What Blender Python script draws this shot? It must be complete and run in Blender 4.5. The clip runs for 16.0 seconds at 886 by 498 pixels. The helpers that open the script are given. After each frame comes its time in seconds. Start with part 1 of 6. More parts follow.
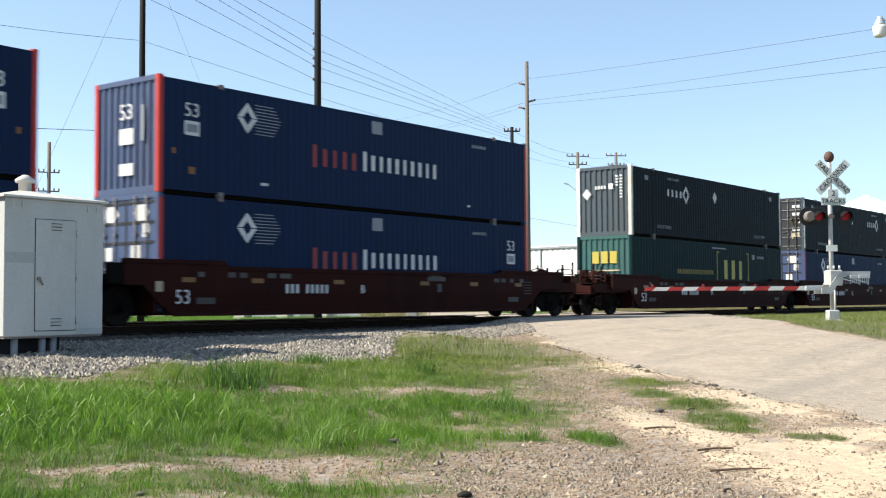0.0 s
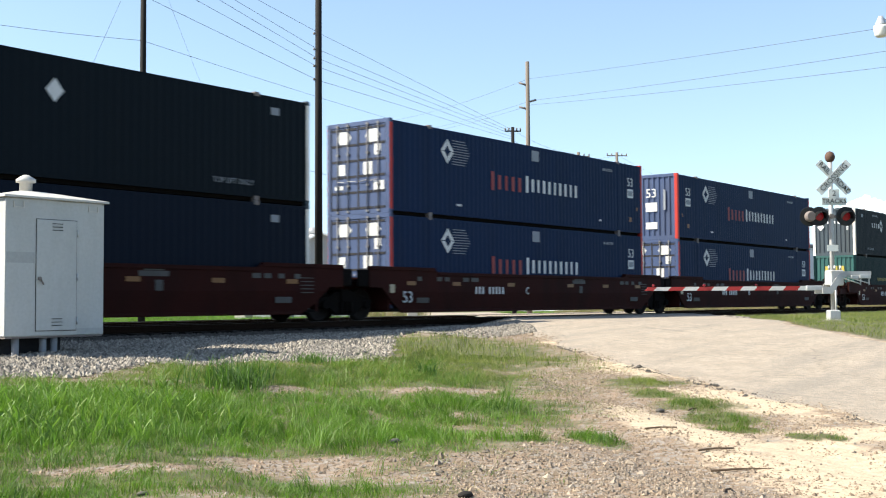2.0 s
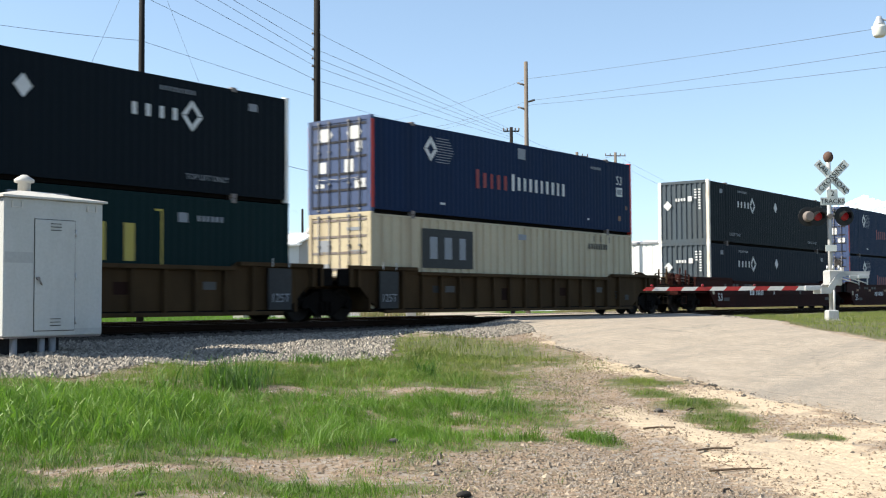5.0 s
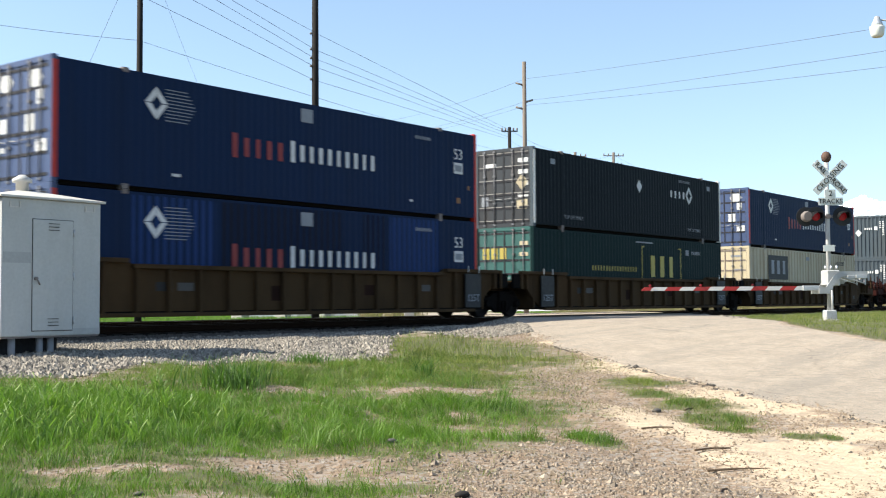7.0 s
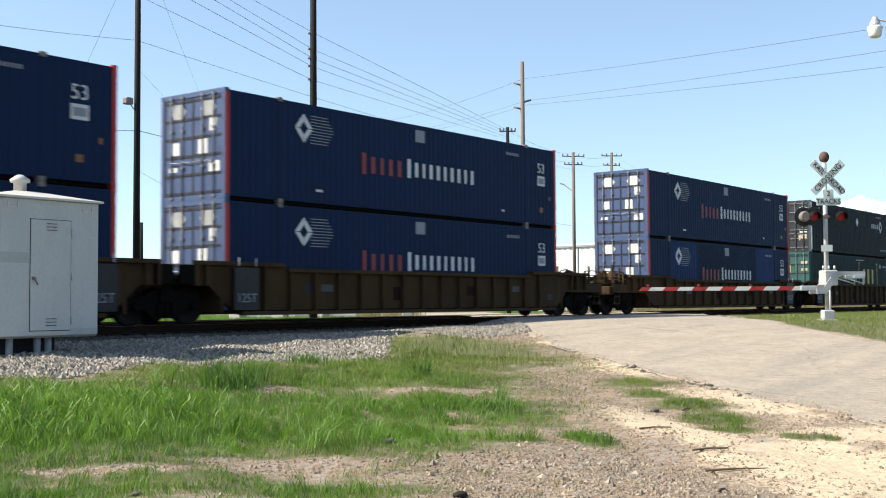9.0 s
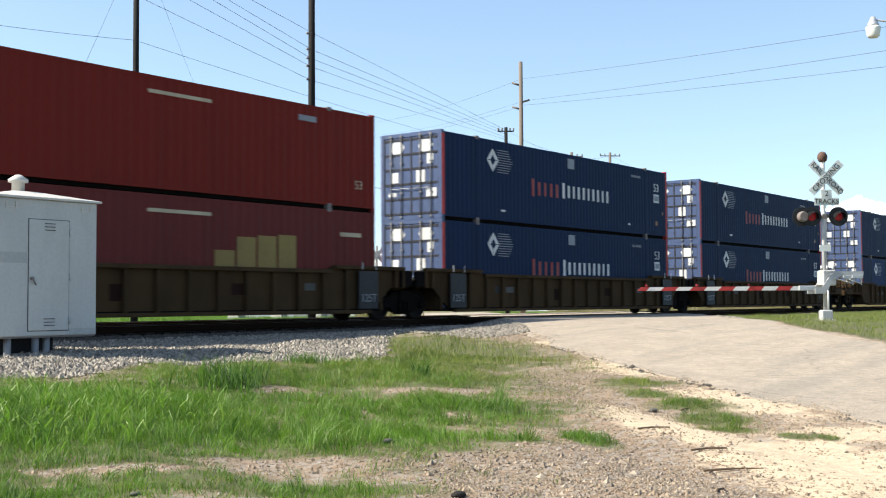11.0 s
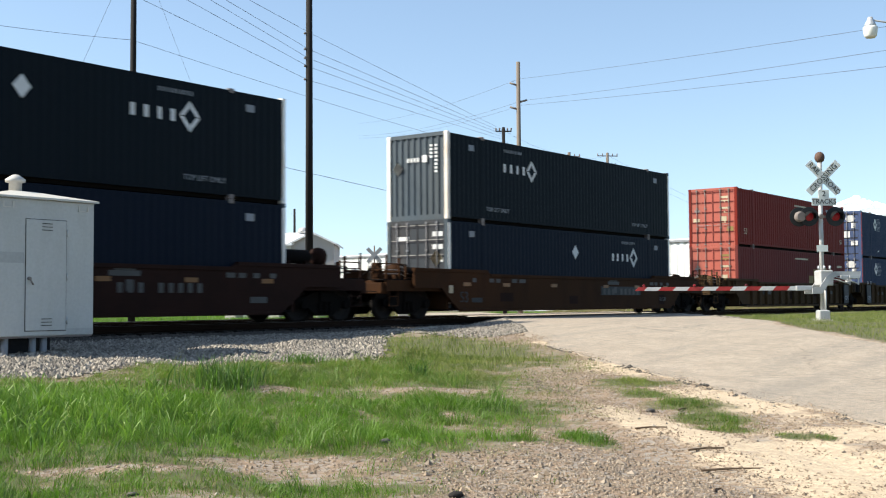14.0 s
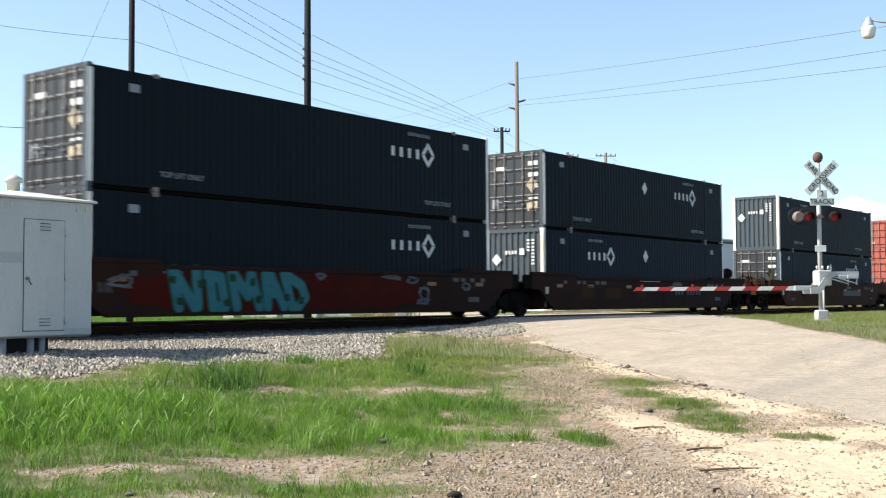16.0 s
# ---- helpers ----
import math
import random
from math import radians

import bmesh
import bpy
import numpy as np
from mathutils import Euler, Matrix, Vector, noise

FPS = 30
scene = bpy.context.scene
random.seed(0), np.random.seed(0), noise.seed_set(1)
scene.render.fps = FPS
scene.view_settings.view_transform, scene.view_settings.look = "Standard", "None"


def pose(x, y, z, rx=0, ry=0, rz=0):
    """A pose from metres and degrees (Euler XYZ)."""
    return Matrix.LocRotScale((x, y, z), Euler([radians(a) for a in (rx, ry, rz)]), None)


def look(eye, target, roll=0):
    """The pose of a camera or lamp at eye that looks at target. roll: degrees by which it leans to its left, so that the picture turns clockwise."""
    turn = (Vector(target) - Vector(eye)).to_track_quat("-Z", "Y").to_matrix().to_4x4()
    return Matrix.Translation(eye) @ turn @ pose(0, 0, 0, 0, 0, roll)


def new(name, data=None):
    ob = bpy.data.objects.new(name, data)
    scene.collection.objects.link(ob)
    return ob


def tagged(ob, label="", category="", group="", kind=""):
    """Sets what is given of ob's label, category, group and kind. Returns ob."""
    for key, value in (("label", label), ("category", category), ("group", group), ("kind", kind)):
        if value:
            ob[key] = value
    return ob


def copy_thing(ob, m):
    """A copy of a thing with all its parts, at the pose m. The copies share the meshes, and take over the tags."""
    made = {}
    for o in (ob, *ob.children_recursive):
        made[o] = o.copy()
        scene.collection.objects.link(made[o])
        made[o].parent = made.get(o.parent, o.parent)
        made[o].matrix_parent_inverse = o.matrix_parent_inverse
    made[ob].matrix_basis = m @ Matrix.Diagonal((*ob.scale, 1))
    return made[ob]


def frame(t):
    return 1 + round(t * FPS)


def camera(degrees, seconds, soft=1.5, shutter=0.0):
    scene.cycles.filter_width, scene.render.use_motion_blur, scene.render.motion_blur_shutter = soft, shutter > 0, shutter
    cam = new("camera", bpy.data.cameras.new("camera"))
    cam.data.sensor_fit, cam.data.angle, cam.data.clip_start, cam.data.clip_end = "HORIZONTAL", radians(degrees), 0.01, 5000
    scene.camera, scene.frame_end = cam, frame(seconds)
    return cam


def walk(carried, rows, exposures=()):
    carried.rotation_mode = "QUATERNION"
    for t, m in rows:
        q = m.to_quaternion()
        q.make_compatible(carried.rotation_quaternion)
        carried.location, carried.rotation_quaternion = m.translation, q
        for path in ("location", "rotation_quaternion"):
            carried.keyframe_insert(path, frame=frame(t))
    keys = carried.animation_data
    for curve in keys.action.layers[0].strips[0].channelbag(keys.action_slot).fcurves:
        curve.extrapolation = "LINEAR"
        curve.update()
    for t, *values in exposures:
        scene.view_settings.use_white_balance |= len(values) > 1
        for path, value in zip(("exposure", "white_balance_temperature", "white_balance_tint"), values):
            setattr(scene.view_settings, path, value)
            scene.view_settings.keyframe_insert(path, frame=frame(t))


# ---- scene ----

# ---------------------------------------------------------------- camera
cam = camera(42.594, 16.0, soft=1.1, shutter=0.25)
EYE = (0.0, 0.0, 0.522)
AIM, TILT, ROLL = 52.304, 2.70, -0.334      # degrees from the track's normal, up, lean


def aim(turn):
    a, b = radians(AIM + turn), radians(TILT)
    return look(EYE, (EYE[0] + 100 * math.sin(a) * math.cos(b), EYE[1] + 100 * math.cos(a) * math.cos(b),
                      EYE[2] + 100 * math.sin(b)), ROLL)


TURNS = [(0, 0.0), (1, -0.037), (2, -0.040), (3, -0.030), (4, 0.0), (5, 0.035), (6.5, 0.088), (7, 0.125), (8, 0.165),
         (9, 0.222), (10, 0.265), (11.5, 0.325), (12.5, 0.380), (14, 0.428), (15, 0.460), (16, 0.510)]
# small drifts of the film camera's exposure, in stops
METER = [(0, -0.02), (0.5, 0), (1, 0.05), (1.5, 0.1), (2, 0.12), (2.5, 0.12), (3, 0.12), (3.5, -0.06), (4, -0.14), (6.5, 0.06), (7.5, 0.05), (8, -0.13), (8.5, -0.14), (9, -0.05), (11.5, 0.04), (12, 0.02), (12.5, -0.1), (13, -0.12), (14, -0.12), (15, 0.05), (15.5, 0.07), (16, 0.08)]
walk(cam, [(t, aim(a)) for t, a in TURNS], exposures=[(t, 0.95 + s, 6720, 7) for t, s in METER])

# ---------------------------------------------------------------- light
SUN_WAY = Vector((-0.83, 0.82, 1.0)).normalized()
world = bpy.data.worlds.new("sky")
scene.world = world
world.use_nodes = True
wn, wl = world.node_tree.nodes, world.node_tree.links
sky = wn.new("ShaderNodeTexSky")
sky.sky_type = "NISHITA"
sky.sun_disc = False
sky.sun_elevation = math.asin(SUN_WAY.z)
sky.sun_rotation = math.atan2(SUN_WAY.x, SUN_WAY.y)
sky.air_density, sky.dust_density, sky.ozone_density = 0.95, 0.35, 0.1
wn["Background"].inputs["Strength"].default_value = 0.129
# the clear air of that day: the pale belt at the horizon stays low
way = wn.new("ShaderNodeTexCoord")
lift = wn.new("ShaderNodeVectorMath")
lift.operation = "MULTIPLY_ADD"
lift.inputs[1].default_value, lift.inputs[2].default_value = (1.0, 1.0, 0.91), (0.0, 0.0, 0.09)
unit = wn.new("ShaderNodeVectorMath")
unit.operation = "NORMALIZE"
wl.new(way.outputs["Generated"], lift.inputs[0])
wl.new(lift.outputs[0], unit.inputs[0])
wl.new(unit.outputs[0], sky.inputs["Vector"])
wl.new(sky.outputs[0], wn["Background"].inputs["Color"])
sun = new("sun", bpy.data.lights.new("sun", "SUN"))
sun.data.energy, sun.data.angle, sun.data.color = 5.6, radians(0.53), (1.0, 0.95, 0.86)
sun.matrix_world = look(SUN_WAY * 60, (0, 0, 0))



# ---------------------------------------------------------------- materials
def shader(name):
    m = bpy.data.materials.new(name)
    m.use_nodes = True
    return m, m.node_tree.nodes, m.node_tree.links, m.node_tree.nodes["Principled BSDF"]


def noise_node(n, l, scale, detail=4.0, stretch=None, space="Object", rough=0.55):
    tc = n.new("ShaderNodeTexCoord")
    t = n.new("ShaderNodeTexNoise")
    t.inputs["Scale"].default_value, t.inputs["Detail"].default_value = scale, detail
    t.inputs["Roughness"].default_value = rough
    if stretch:
        mp = n.new("ShaderNodeMapping")
        mp.inputs["Scale"].default_value = stretch
        l.new(tc.outputs[space], mp.inputs[0])
        l.new(mp.outputs[0], t.inputs["Vector"])
    else:
        l.new(tc.outputs[space], t.inputs["Vector"])
    return t.outputs["Fac"]


def ramp(n, l, src, lo, hi, a=0.0, b=1.0):
    r = n.new("ShaderNodeMapRange")
    r.inputs["From Min"].default_value, r.inputs["From Max"].default_value = lo, hi
    r.inputs["To Min"].default_value, r.inputs["To Max"].default_value = a, b
    l.new(src, r.inputs["Value"])
    return r.outputs[0]


def mix(n, l, fac, a, b):
    m = n.new("ShaderNodeMix")
    m.data_type = "RGBA"
    for sock, v in ((m.inputs["Factor"], fac), (m.inputs["A"], a), (m.inputs["B"], b)):
        if isinstance(v, (int, float)):
            sock.default_value = v
        elif isinstance(v, tuple):
            sock.default_value = (*v, 1)
        else:
            l.new(v, sock)
    return m.outputs["Result"]


def paint(name, base, dirt=None, rough=0.5, metal=0.0, amount=0.5, grain=18.0, large=0.7, streak=None, bump=0.15, island=0.0, spec=0.35):
    """Base colour with large stains, fine grain and optional vertical streaks of dirt."""
    m, n, l, p = shader(name)
    dirt = dirt or tuple(c * 0.55 for c in base)
    big = noise_node(n, l, large, 5, streak)
    fine = noise_node(n, l, grain, 3)
    c = mix(n, l, ramp(n, l, big, 0.45, 0.75, 0, amount), base, dirt)
    c = mix(n, l, ramp(n, l, fine, 0.3, 0.8, 0, 0.35), c, tuple(x * 0.7 for x in base))
    if island:
        info = n.new("ShaderNodeNewGeometry")
        c = mix(n, l, ramp(n, l, info.outputs["Random Per Island"], 0, 1, 0, island), c, dirt)
    l.new(c, p.inputs["Base Color"])
    l.new(ramp(n, l, fine, 0.2, 0.8, rough - 0.1, min(1, rough + 0.15)), p.inputs["Roughness"])
    p.inputs["Metallic"].default_value = metal
    p.inputs["Specular IOR Level"].default_value = spec
    if bump:
        b = n.new("ShaderNodeBump")
        b.inputs["Strength"].default_value, b.inputs["Distance"].default_value = bump, 0.02
        l.new(fine, b.inputs["Height"])
        l.new(b.outputs[0], p.inputs["Normal"])
    return m


def glow(name, color, strength):
    m, n, l, p = shader(name)
    p.inputs["Base Color"].default_value = (*color, 1)
    p.inputs["Emission Color"].default_value = (*color, 1)
    p.inputs["Emission Strength"].default_value = strength
    return m


ST = (2.2, 2.2, 0.25)
# navy side walls: the shade on them is put into this darker base colour
M_NAVY_SHADE = paint("shaded navy side paint", (0.0072, 0.0195, 0.056), (0.010, 0.016, 0.032), 0.55, amount=0.5, streak=ST, spec=0.06)
M_NAVY_LIGHT = paint("newer blue panel paint", (0.016, 0.040, 0.13), (0.015, 0.025, 0.06), 0.55, amount=0.4, streak=ST, spec=0.06)
M_NAVY_DARK = paint("dark patched panel paint", (0.007, 0.011, 0.026), (0.012, 0.012, 0.018), 0.55, amount=0.4, streak=ST, spec=0.06)
# the same blue on doors and nose, lightened in colour for the sun
M_NAVY_SUNLIT = paint("sunlit blue end paint", (0.038, 0.062, 0.138), (0.046, 0.052, 0.075), 0.45, amount=0.5, streak=ST)
M_REDPOST = paint("red post paint", (0.42, 0.035, 0.025), (0.22, 0.04, 0.03), 0.5, spec=0.2)
# these two side colours are lowered so that they hold the shade
M_BLACK = paint("shaded blue-black side paint", (0.0042, 0.0080, 0.0118), (0.0075, 0.0100, 0.0125), 0.55, amount=0.4, streak=ST, spec=0.06)
M_BLACKBLUE = paint("shaded midnight blue side paint", (0.0038, 0.0080, 0.0170), (0.0070, 0.0100, 0.0165), 0.55, amount=0.4, streak=ST, spec=0.06)
# nose and door slate: lighter than the walls, sunlight included in the colour
M_NOSEGREY = paint("sunlit slate nose paint", (0.038, 0.055, 0.070), (0.05, 0.05, 0.045), 0.5, streak=ST)
M_DOORSLATE = paint("sunlit slate door paint", (0.017, 0.021, 0.027), (0.05, 0.034, 0.024), 0.5, amount=0.6, streak=ST)
M_WHITEPOST = paint("white post paint", (0.74, 0.72, 0.67), (0.40, 0.23, 0.10), 0.5, amount=0.8, large=0.9, streak=(2, 2, 0.6))
# one green in two tones: shade painted into the sides, sun into the ends
M_GREEN_SHADE = paint("shaded green paint", (0.0035, 0.017, 0.018), (0.006, 0.014, 0.014), 0.55, amount=0.4, streak=ST, spec=0.06)
M_GREEN_SUNLIT = paint("sunlit green end paint", (0.018, 0.085, 0.078), (0.03, 0.055, 0.05), 0.5, streak=ST)
M_CREAM = paint("cream container paint", (0.44, 0.375, 0.255), (0.24, 0.165, 0.095), 0.5, amount=0.6, streak=ST)
# red sides carry shade in their colour; the end red below carries sunlight
M_RED_SHADE = paint("shaded brick red paint", (0.155, 0.019, 0.0135), (0.095, 0.018, 0.013), 0.55, amount=0.55, streak=ST, spec=0.06)
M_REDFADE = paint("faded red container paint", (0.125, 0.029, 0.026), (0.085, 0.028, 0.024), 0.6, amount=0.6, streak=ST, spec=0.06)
M_RED_SUNLIT = paint("sunlit orange red end paint", (0.34, 0.078, 0.052), (0.17, 0.07, 0.05), 0.5, amount=0.5, streak=ST)
M_ROOF = paint("container roof paint", (0.35, 0.36, 0.37), (0.2, 0.17, 0.14), 0.6)
M_ROD = paint("galvanised rods", (0.15, 0.155, 0.17), (0.10, 0.07, 0.05), 0.5, 0.3)
# pale tone for the sunlit upper edges of door ribs
M_LITRIB = paint("pale sunlit rib edge", (0.22, 0.21, 0.20), (0.10, 0.075, 0.055), 0.5, amount=0.8, large=4)
# seal rubber, also the black of painted shade on doors and below the cabinet
M_SEAL_SHADE = paint("black for seals and shade", (0.02, 0.02, 0.025), rough=0.8)
M_CAST = paint("corner casting steel", (0.18, 0.16, 0.15), (0.10, 0.05, 0.03), 0.7)
M_WHITE = paint("white decal", (0.58, 0.58, 0.57), (0.38, 0.36, 0.33), 0.5, amount=0.4)
M_REDDECAL = paint("red decal", (0.22, 0.018, 0.018), (0.25, 0.05, 0.05), 0.5)
M_YELLOW = paint("yellow decal", (0.40, 0.32, 0.055), (0.26, 0.21, 0.07), 0.5)
M_OCHRE = paint("faded ochre paint", (0.22, 0.155, 0.04), (0.13, 0.075, 0.03), 0.6, amount=0.6)
M_ORANGE = paint("amber reflector", (0.19, 0.075, 0.012), rough=0.4)
M_GREYDECAL = paint("grey decal", (0.22, 0.235, 0.26), rough=0.5)
M_MAROON = paint("oxide red car paint", (0.031, 0.0076, 0.0058), (0.012, 0.0062, 0.005), 0.7, amount=0.7, spec=0.06, large=0.9, streak=(1, 1, 0.4))
M_TTX = paint("weathered yellow-brown car paint", (0.062, 0.038, 0.0185), (0.022, 0.014, 0.0085), 0.75, amount=0.75, spec=0.06, large=1.2, streak=(1, 1, 0.4))
M_BROWN = paint("orange-brown car paint", (0.043, 0.0185, 0.0078), (0.016, 0.0085, 0.005), 0.75, amount=0.75, spec=0.06, large=1.0, streak=(1, 1, 0.4))
M_OXIDE = paint("brown oxide car paint", (0.025, 0.0115, 0.0085), (0.011, 0.007, 0.0055), 0.75, amount=0.7, spec=0.06, large=0.9)
M_TRUCK = paint("greasy truck steel", (0.006, 0.005, 0.0045), (0.011, 0.007, 0.005), 0.85, spec=0.06)
M_WHEEL = paint("wheel steel", (0.010, 0.008, 0.007), (0.016, 0.010, 0.007), 0.75, 0.1, spec=0.2)
M_PANELBLACK = paint("black sign plate", (0.015, 0.016, 0.017), rough=0.6)
M_TEAL = paint("teal spray paint", (0.030, 0.135, 0.155), (0.05, 0.17, 0.15), 0.7, amount=0.7, large=2.5, spec=0.1)
M_SPRAYGREEN = paint("green spray paint", (0.014, 0.050, 0.020), (0.02, 0.03, 0.016), 0.7, spec=0.1)
M_SPRAYPALE = paint("pale blue-grey spray paint", (0.115, 0.125, 0.135), (0.045, 0.04, 0.038), 0.8, amount=0.7, large=3, spec=0.05)
M_STENCIL = paint("faded stencil paint", (0.075, 0.073, 0.068), (0.03, 0.022, 0.016), 0.7, amount=0.6)
M_RUSTRED = paint("red primer patch", (0.058, 0.0070, 0.0045), (0.024, 0.0075, 0.0055), 0.8, amount=0.9, large=1.5, spec=0.05)
M_CABINET = paint("white aluminium cabinet", (0.45, 0.455, 0.44), (0.33, 0.32, 0.29), 0.5, amount=0.45, large=1.5, streak=(1.5, 1.5, 0.4), bump=0.05)
M_CABGREY = paint("mottled grey cabinet paint", (0.36, 0.365, 0.355), (0.44, 0.445, 0.43), 0.5, amount=0.8, large=3, bump=0.05)
M_CABROOF = paint("cabinet roof aluminium", (0.52, 0.50, 0.46), (0.36, 0.34, 0.30), 0.5)
M_GAP = paint("dark joint", (0.05, 0.05, 0.05), rough=0.8)
M_GALV = paint("galvanised steel", (0.50, 0.51, 0.52), (0.33, 0.32, 0.30), 0.45, 0.5)
M_ALU = paint("aluminium paint", (0.44, 0.44, 0.435), (0.30, 0.285, 0.26), 0.5, 0.2, amount=0.7, large=2.5)
M_OLDBELL = paint("rusted bell metal", (0.10, 0.055, 0.038), (0.05, 0.03, 0.022), 0.75)
M_SIGNWHITE = paint("reflective white sign sheet", (0.70, 0.71, 0.66), (0.50, 0.50, 0.44), 0.45, amount=0.4)
M_SIGNBACK = paint("sign back aluminium", (0.24, 0.25, 0.26), rough=0.5, metal=0.2)
M_LETTER = paint("black sign letters", (0.015, 0.015, 0.015), rough=0.5)
M_ARMRED = paint("red arm stripe", (0.36, 0.028, 0.026), (0.3, 0.05, 0.04), 0.5)
M_ARMWHITE = paint("white arm stripe", (0.62, 0.62, 0.59), (0.5, 0.48, 0.42), 0.5)
M_LAMPRED = glow("lit red lens", (0.20, 0.005, 0.010), 0.14)
M_LENSRED = paint("unlit red lens", (0.10, 0.006, 0.009), rough=0.2, bump=0)
M_POLEDARK = paint("creosoted pole wood", (0.007, 0.0055, 0.005), (0.013, 0.010, 0.008), 0.9, streak=(6, 6, 0.3))
M_POLE = paint("weathered pole wood", (0.16, 0.13, 0.105), (0.08, 0.065, 0.05), 0.85, streak=(6, 6, 0.3))
M_WIRE = paint("cable", (0.05, 0.05, 0.055), rough=0.7, bump=0)
# rail and tie colours are lowered to include the shade beneath the train
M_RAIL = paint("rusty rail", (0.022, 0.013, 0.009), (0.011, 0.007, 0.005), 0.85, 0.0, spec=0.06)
M_RAILTOP = paint("worn rail head", (0.14, 0.13, 0.125), rough=0.5, metal=0.6, bump=0)
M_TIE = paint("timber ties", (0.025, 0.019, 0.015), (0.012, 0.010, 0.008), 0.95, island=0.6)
M_STONE = paint("ballast stone", (0.37, 0.325, 0.265), (0.060, 0.053, 0.046), 0.85, large=9, grain=60, island=0.9)
M_COARSE = paint("coarse grey gravel", (0.38, 0.31, 0.235), (0.085, 0.066, 0.05), 0.85, large=9, grain=60, island=0.95)
M_EDGEDARK = paint("dark edge of cracks and shadow", (0.10, 0.09, 0.078), (0.045, 0.04, 0.036), 0.9, large=9, grain=60, island=0.7)
# grime, plus the train's shade darkened into the stone colour
M_DIRTYSHADE = paint("grimy ballast with train shade", (0.10, 0.085, 0.07), (0.035, 0.03, 0.026), 0.9, large=9, grain=60, island=0.8)
M_PEBBLE = paint("gravel pebbles", (0.365, 0.28, 0.196), (0.11, 0.079, 0.055), 0.85, large=9, grain=60, island=0.9)
M_WALLWHITE = paint("white sheet wall", (0.62, 0.62, 0.61), (0.6, 0.6, 0.58), 0.5, streak=(1, 1, 0.2), large=0.4, amount=0.3)
M_GABLE = paint("beige gable wall", (0.40, 0.38, 0.36), (0.30, 0.28, 0.26), 0.6)
M_ROOFWHITE = paint("white roof", (0.80, 0.80, 0.80), rough=0.5, large=0.3)
M_TRIMGREY = paint("grey trim", (0.22, 0.23, 0.25), rough=0.6)
M_CONCRETE = paint("concrete", (0.42, 0.40, 0.36), (0.26, 0.24, 0.21), 0.9)
M_WOOD = paint("weathered stick wood", (0.12, 0.08, 0.05), (0.06, 0.045, 0.03), 0.9)


def grass_material(name, base, tip):
    m, n, l, p = shader(name)
    info = n.new("ShaderNodeNewGeometry")
    patch = noise_node(n, l, 0.9, 3)
    c = mix(n, l, info.outputs["Random Per Island"], base, tip)
    c = mix(n, l, ramp(n, l, patch, 0.42, 0.62, 0, 0.6), c, tuple(x * 1.15 for x in tip))
    dry = noise_node(n, l, 2.3, 4)
    c = mix(n, l, ramp(n, l, dry, 0.60, 0.74, 0, 0.5), c, (0.18, 0.165, 0.05))
    l.new(c, p.inputs["Base Color"])
    p.inputs["Roughness"].default_value = 0.55
    tr = n.new("ShaderNodeBsdfTranslucent")
    l.new(mix(n, l, 0.5, c, (0.10, 0.24, 0.02)), tr.inputs["Color"])
    ms = n.new("ShaderNodeMixShader")
    ms.inputs[0].default_value = 0.45
    l.new(p.outputs[0], ms.inputs[1])
    l.new(tr.outputs[0], ms.inputs[2])
    l.new(ms.outputs[0], n["Material Output"].inputs["Surface"])
    return m


M_GRASS = grass_material("green grass", (0.014, 0.050, 0.005), (0.135, 0.250, 0.022))
M_DRYGRASS = grass_material("dry grass", (0.15, 0.115, 0.05), (0.27, 0.195, 0.105))
M_OLIVE = grass_material("yellow-green grass", (0.060, 0.088, 0.014), (0.235, 0.250, 0.060))
M_WEED = grass_material("dark weed leaves", (0.028, 0.070, 0.014), (0.085, 0.155, 0.03))
M_BROAD = grass_material("bright broad grass", (0.055, 0.14, 0.014), (0.19, 0.29, 0.045))


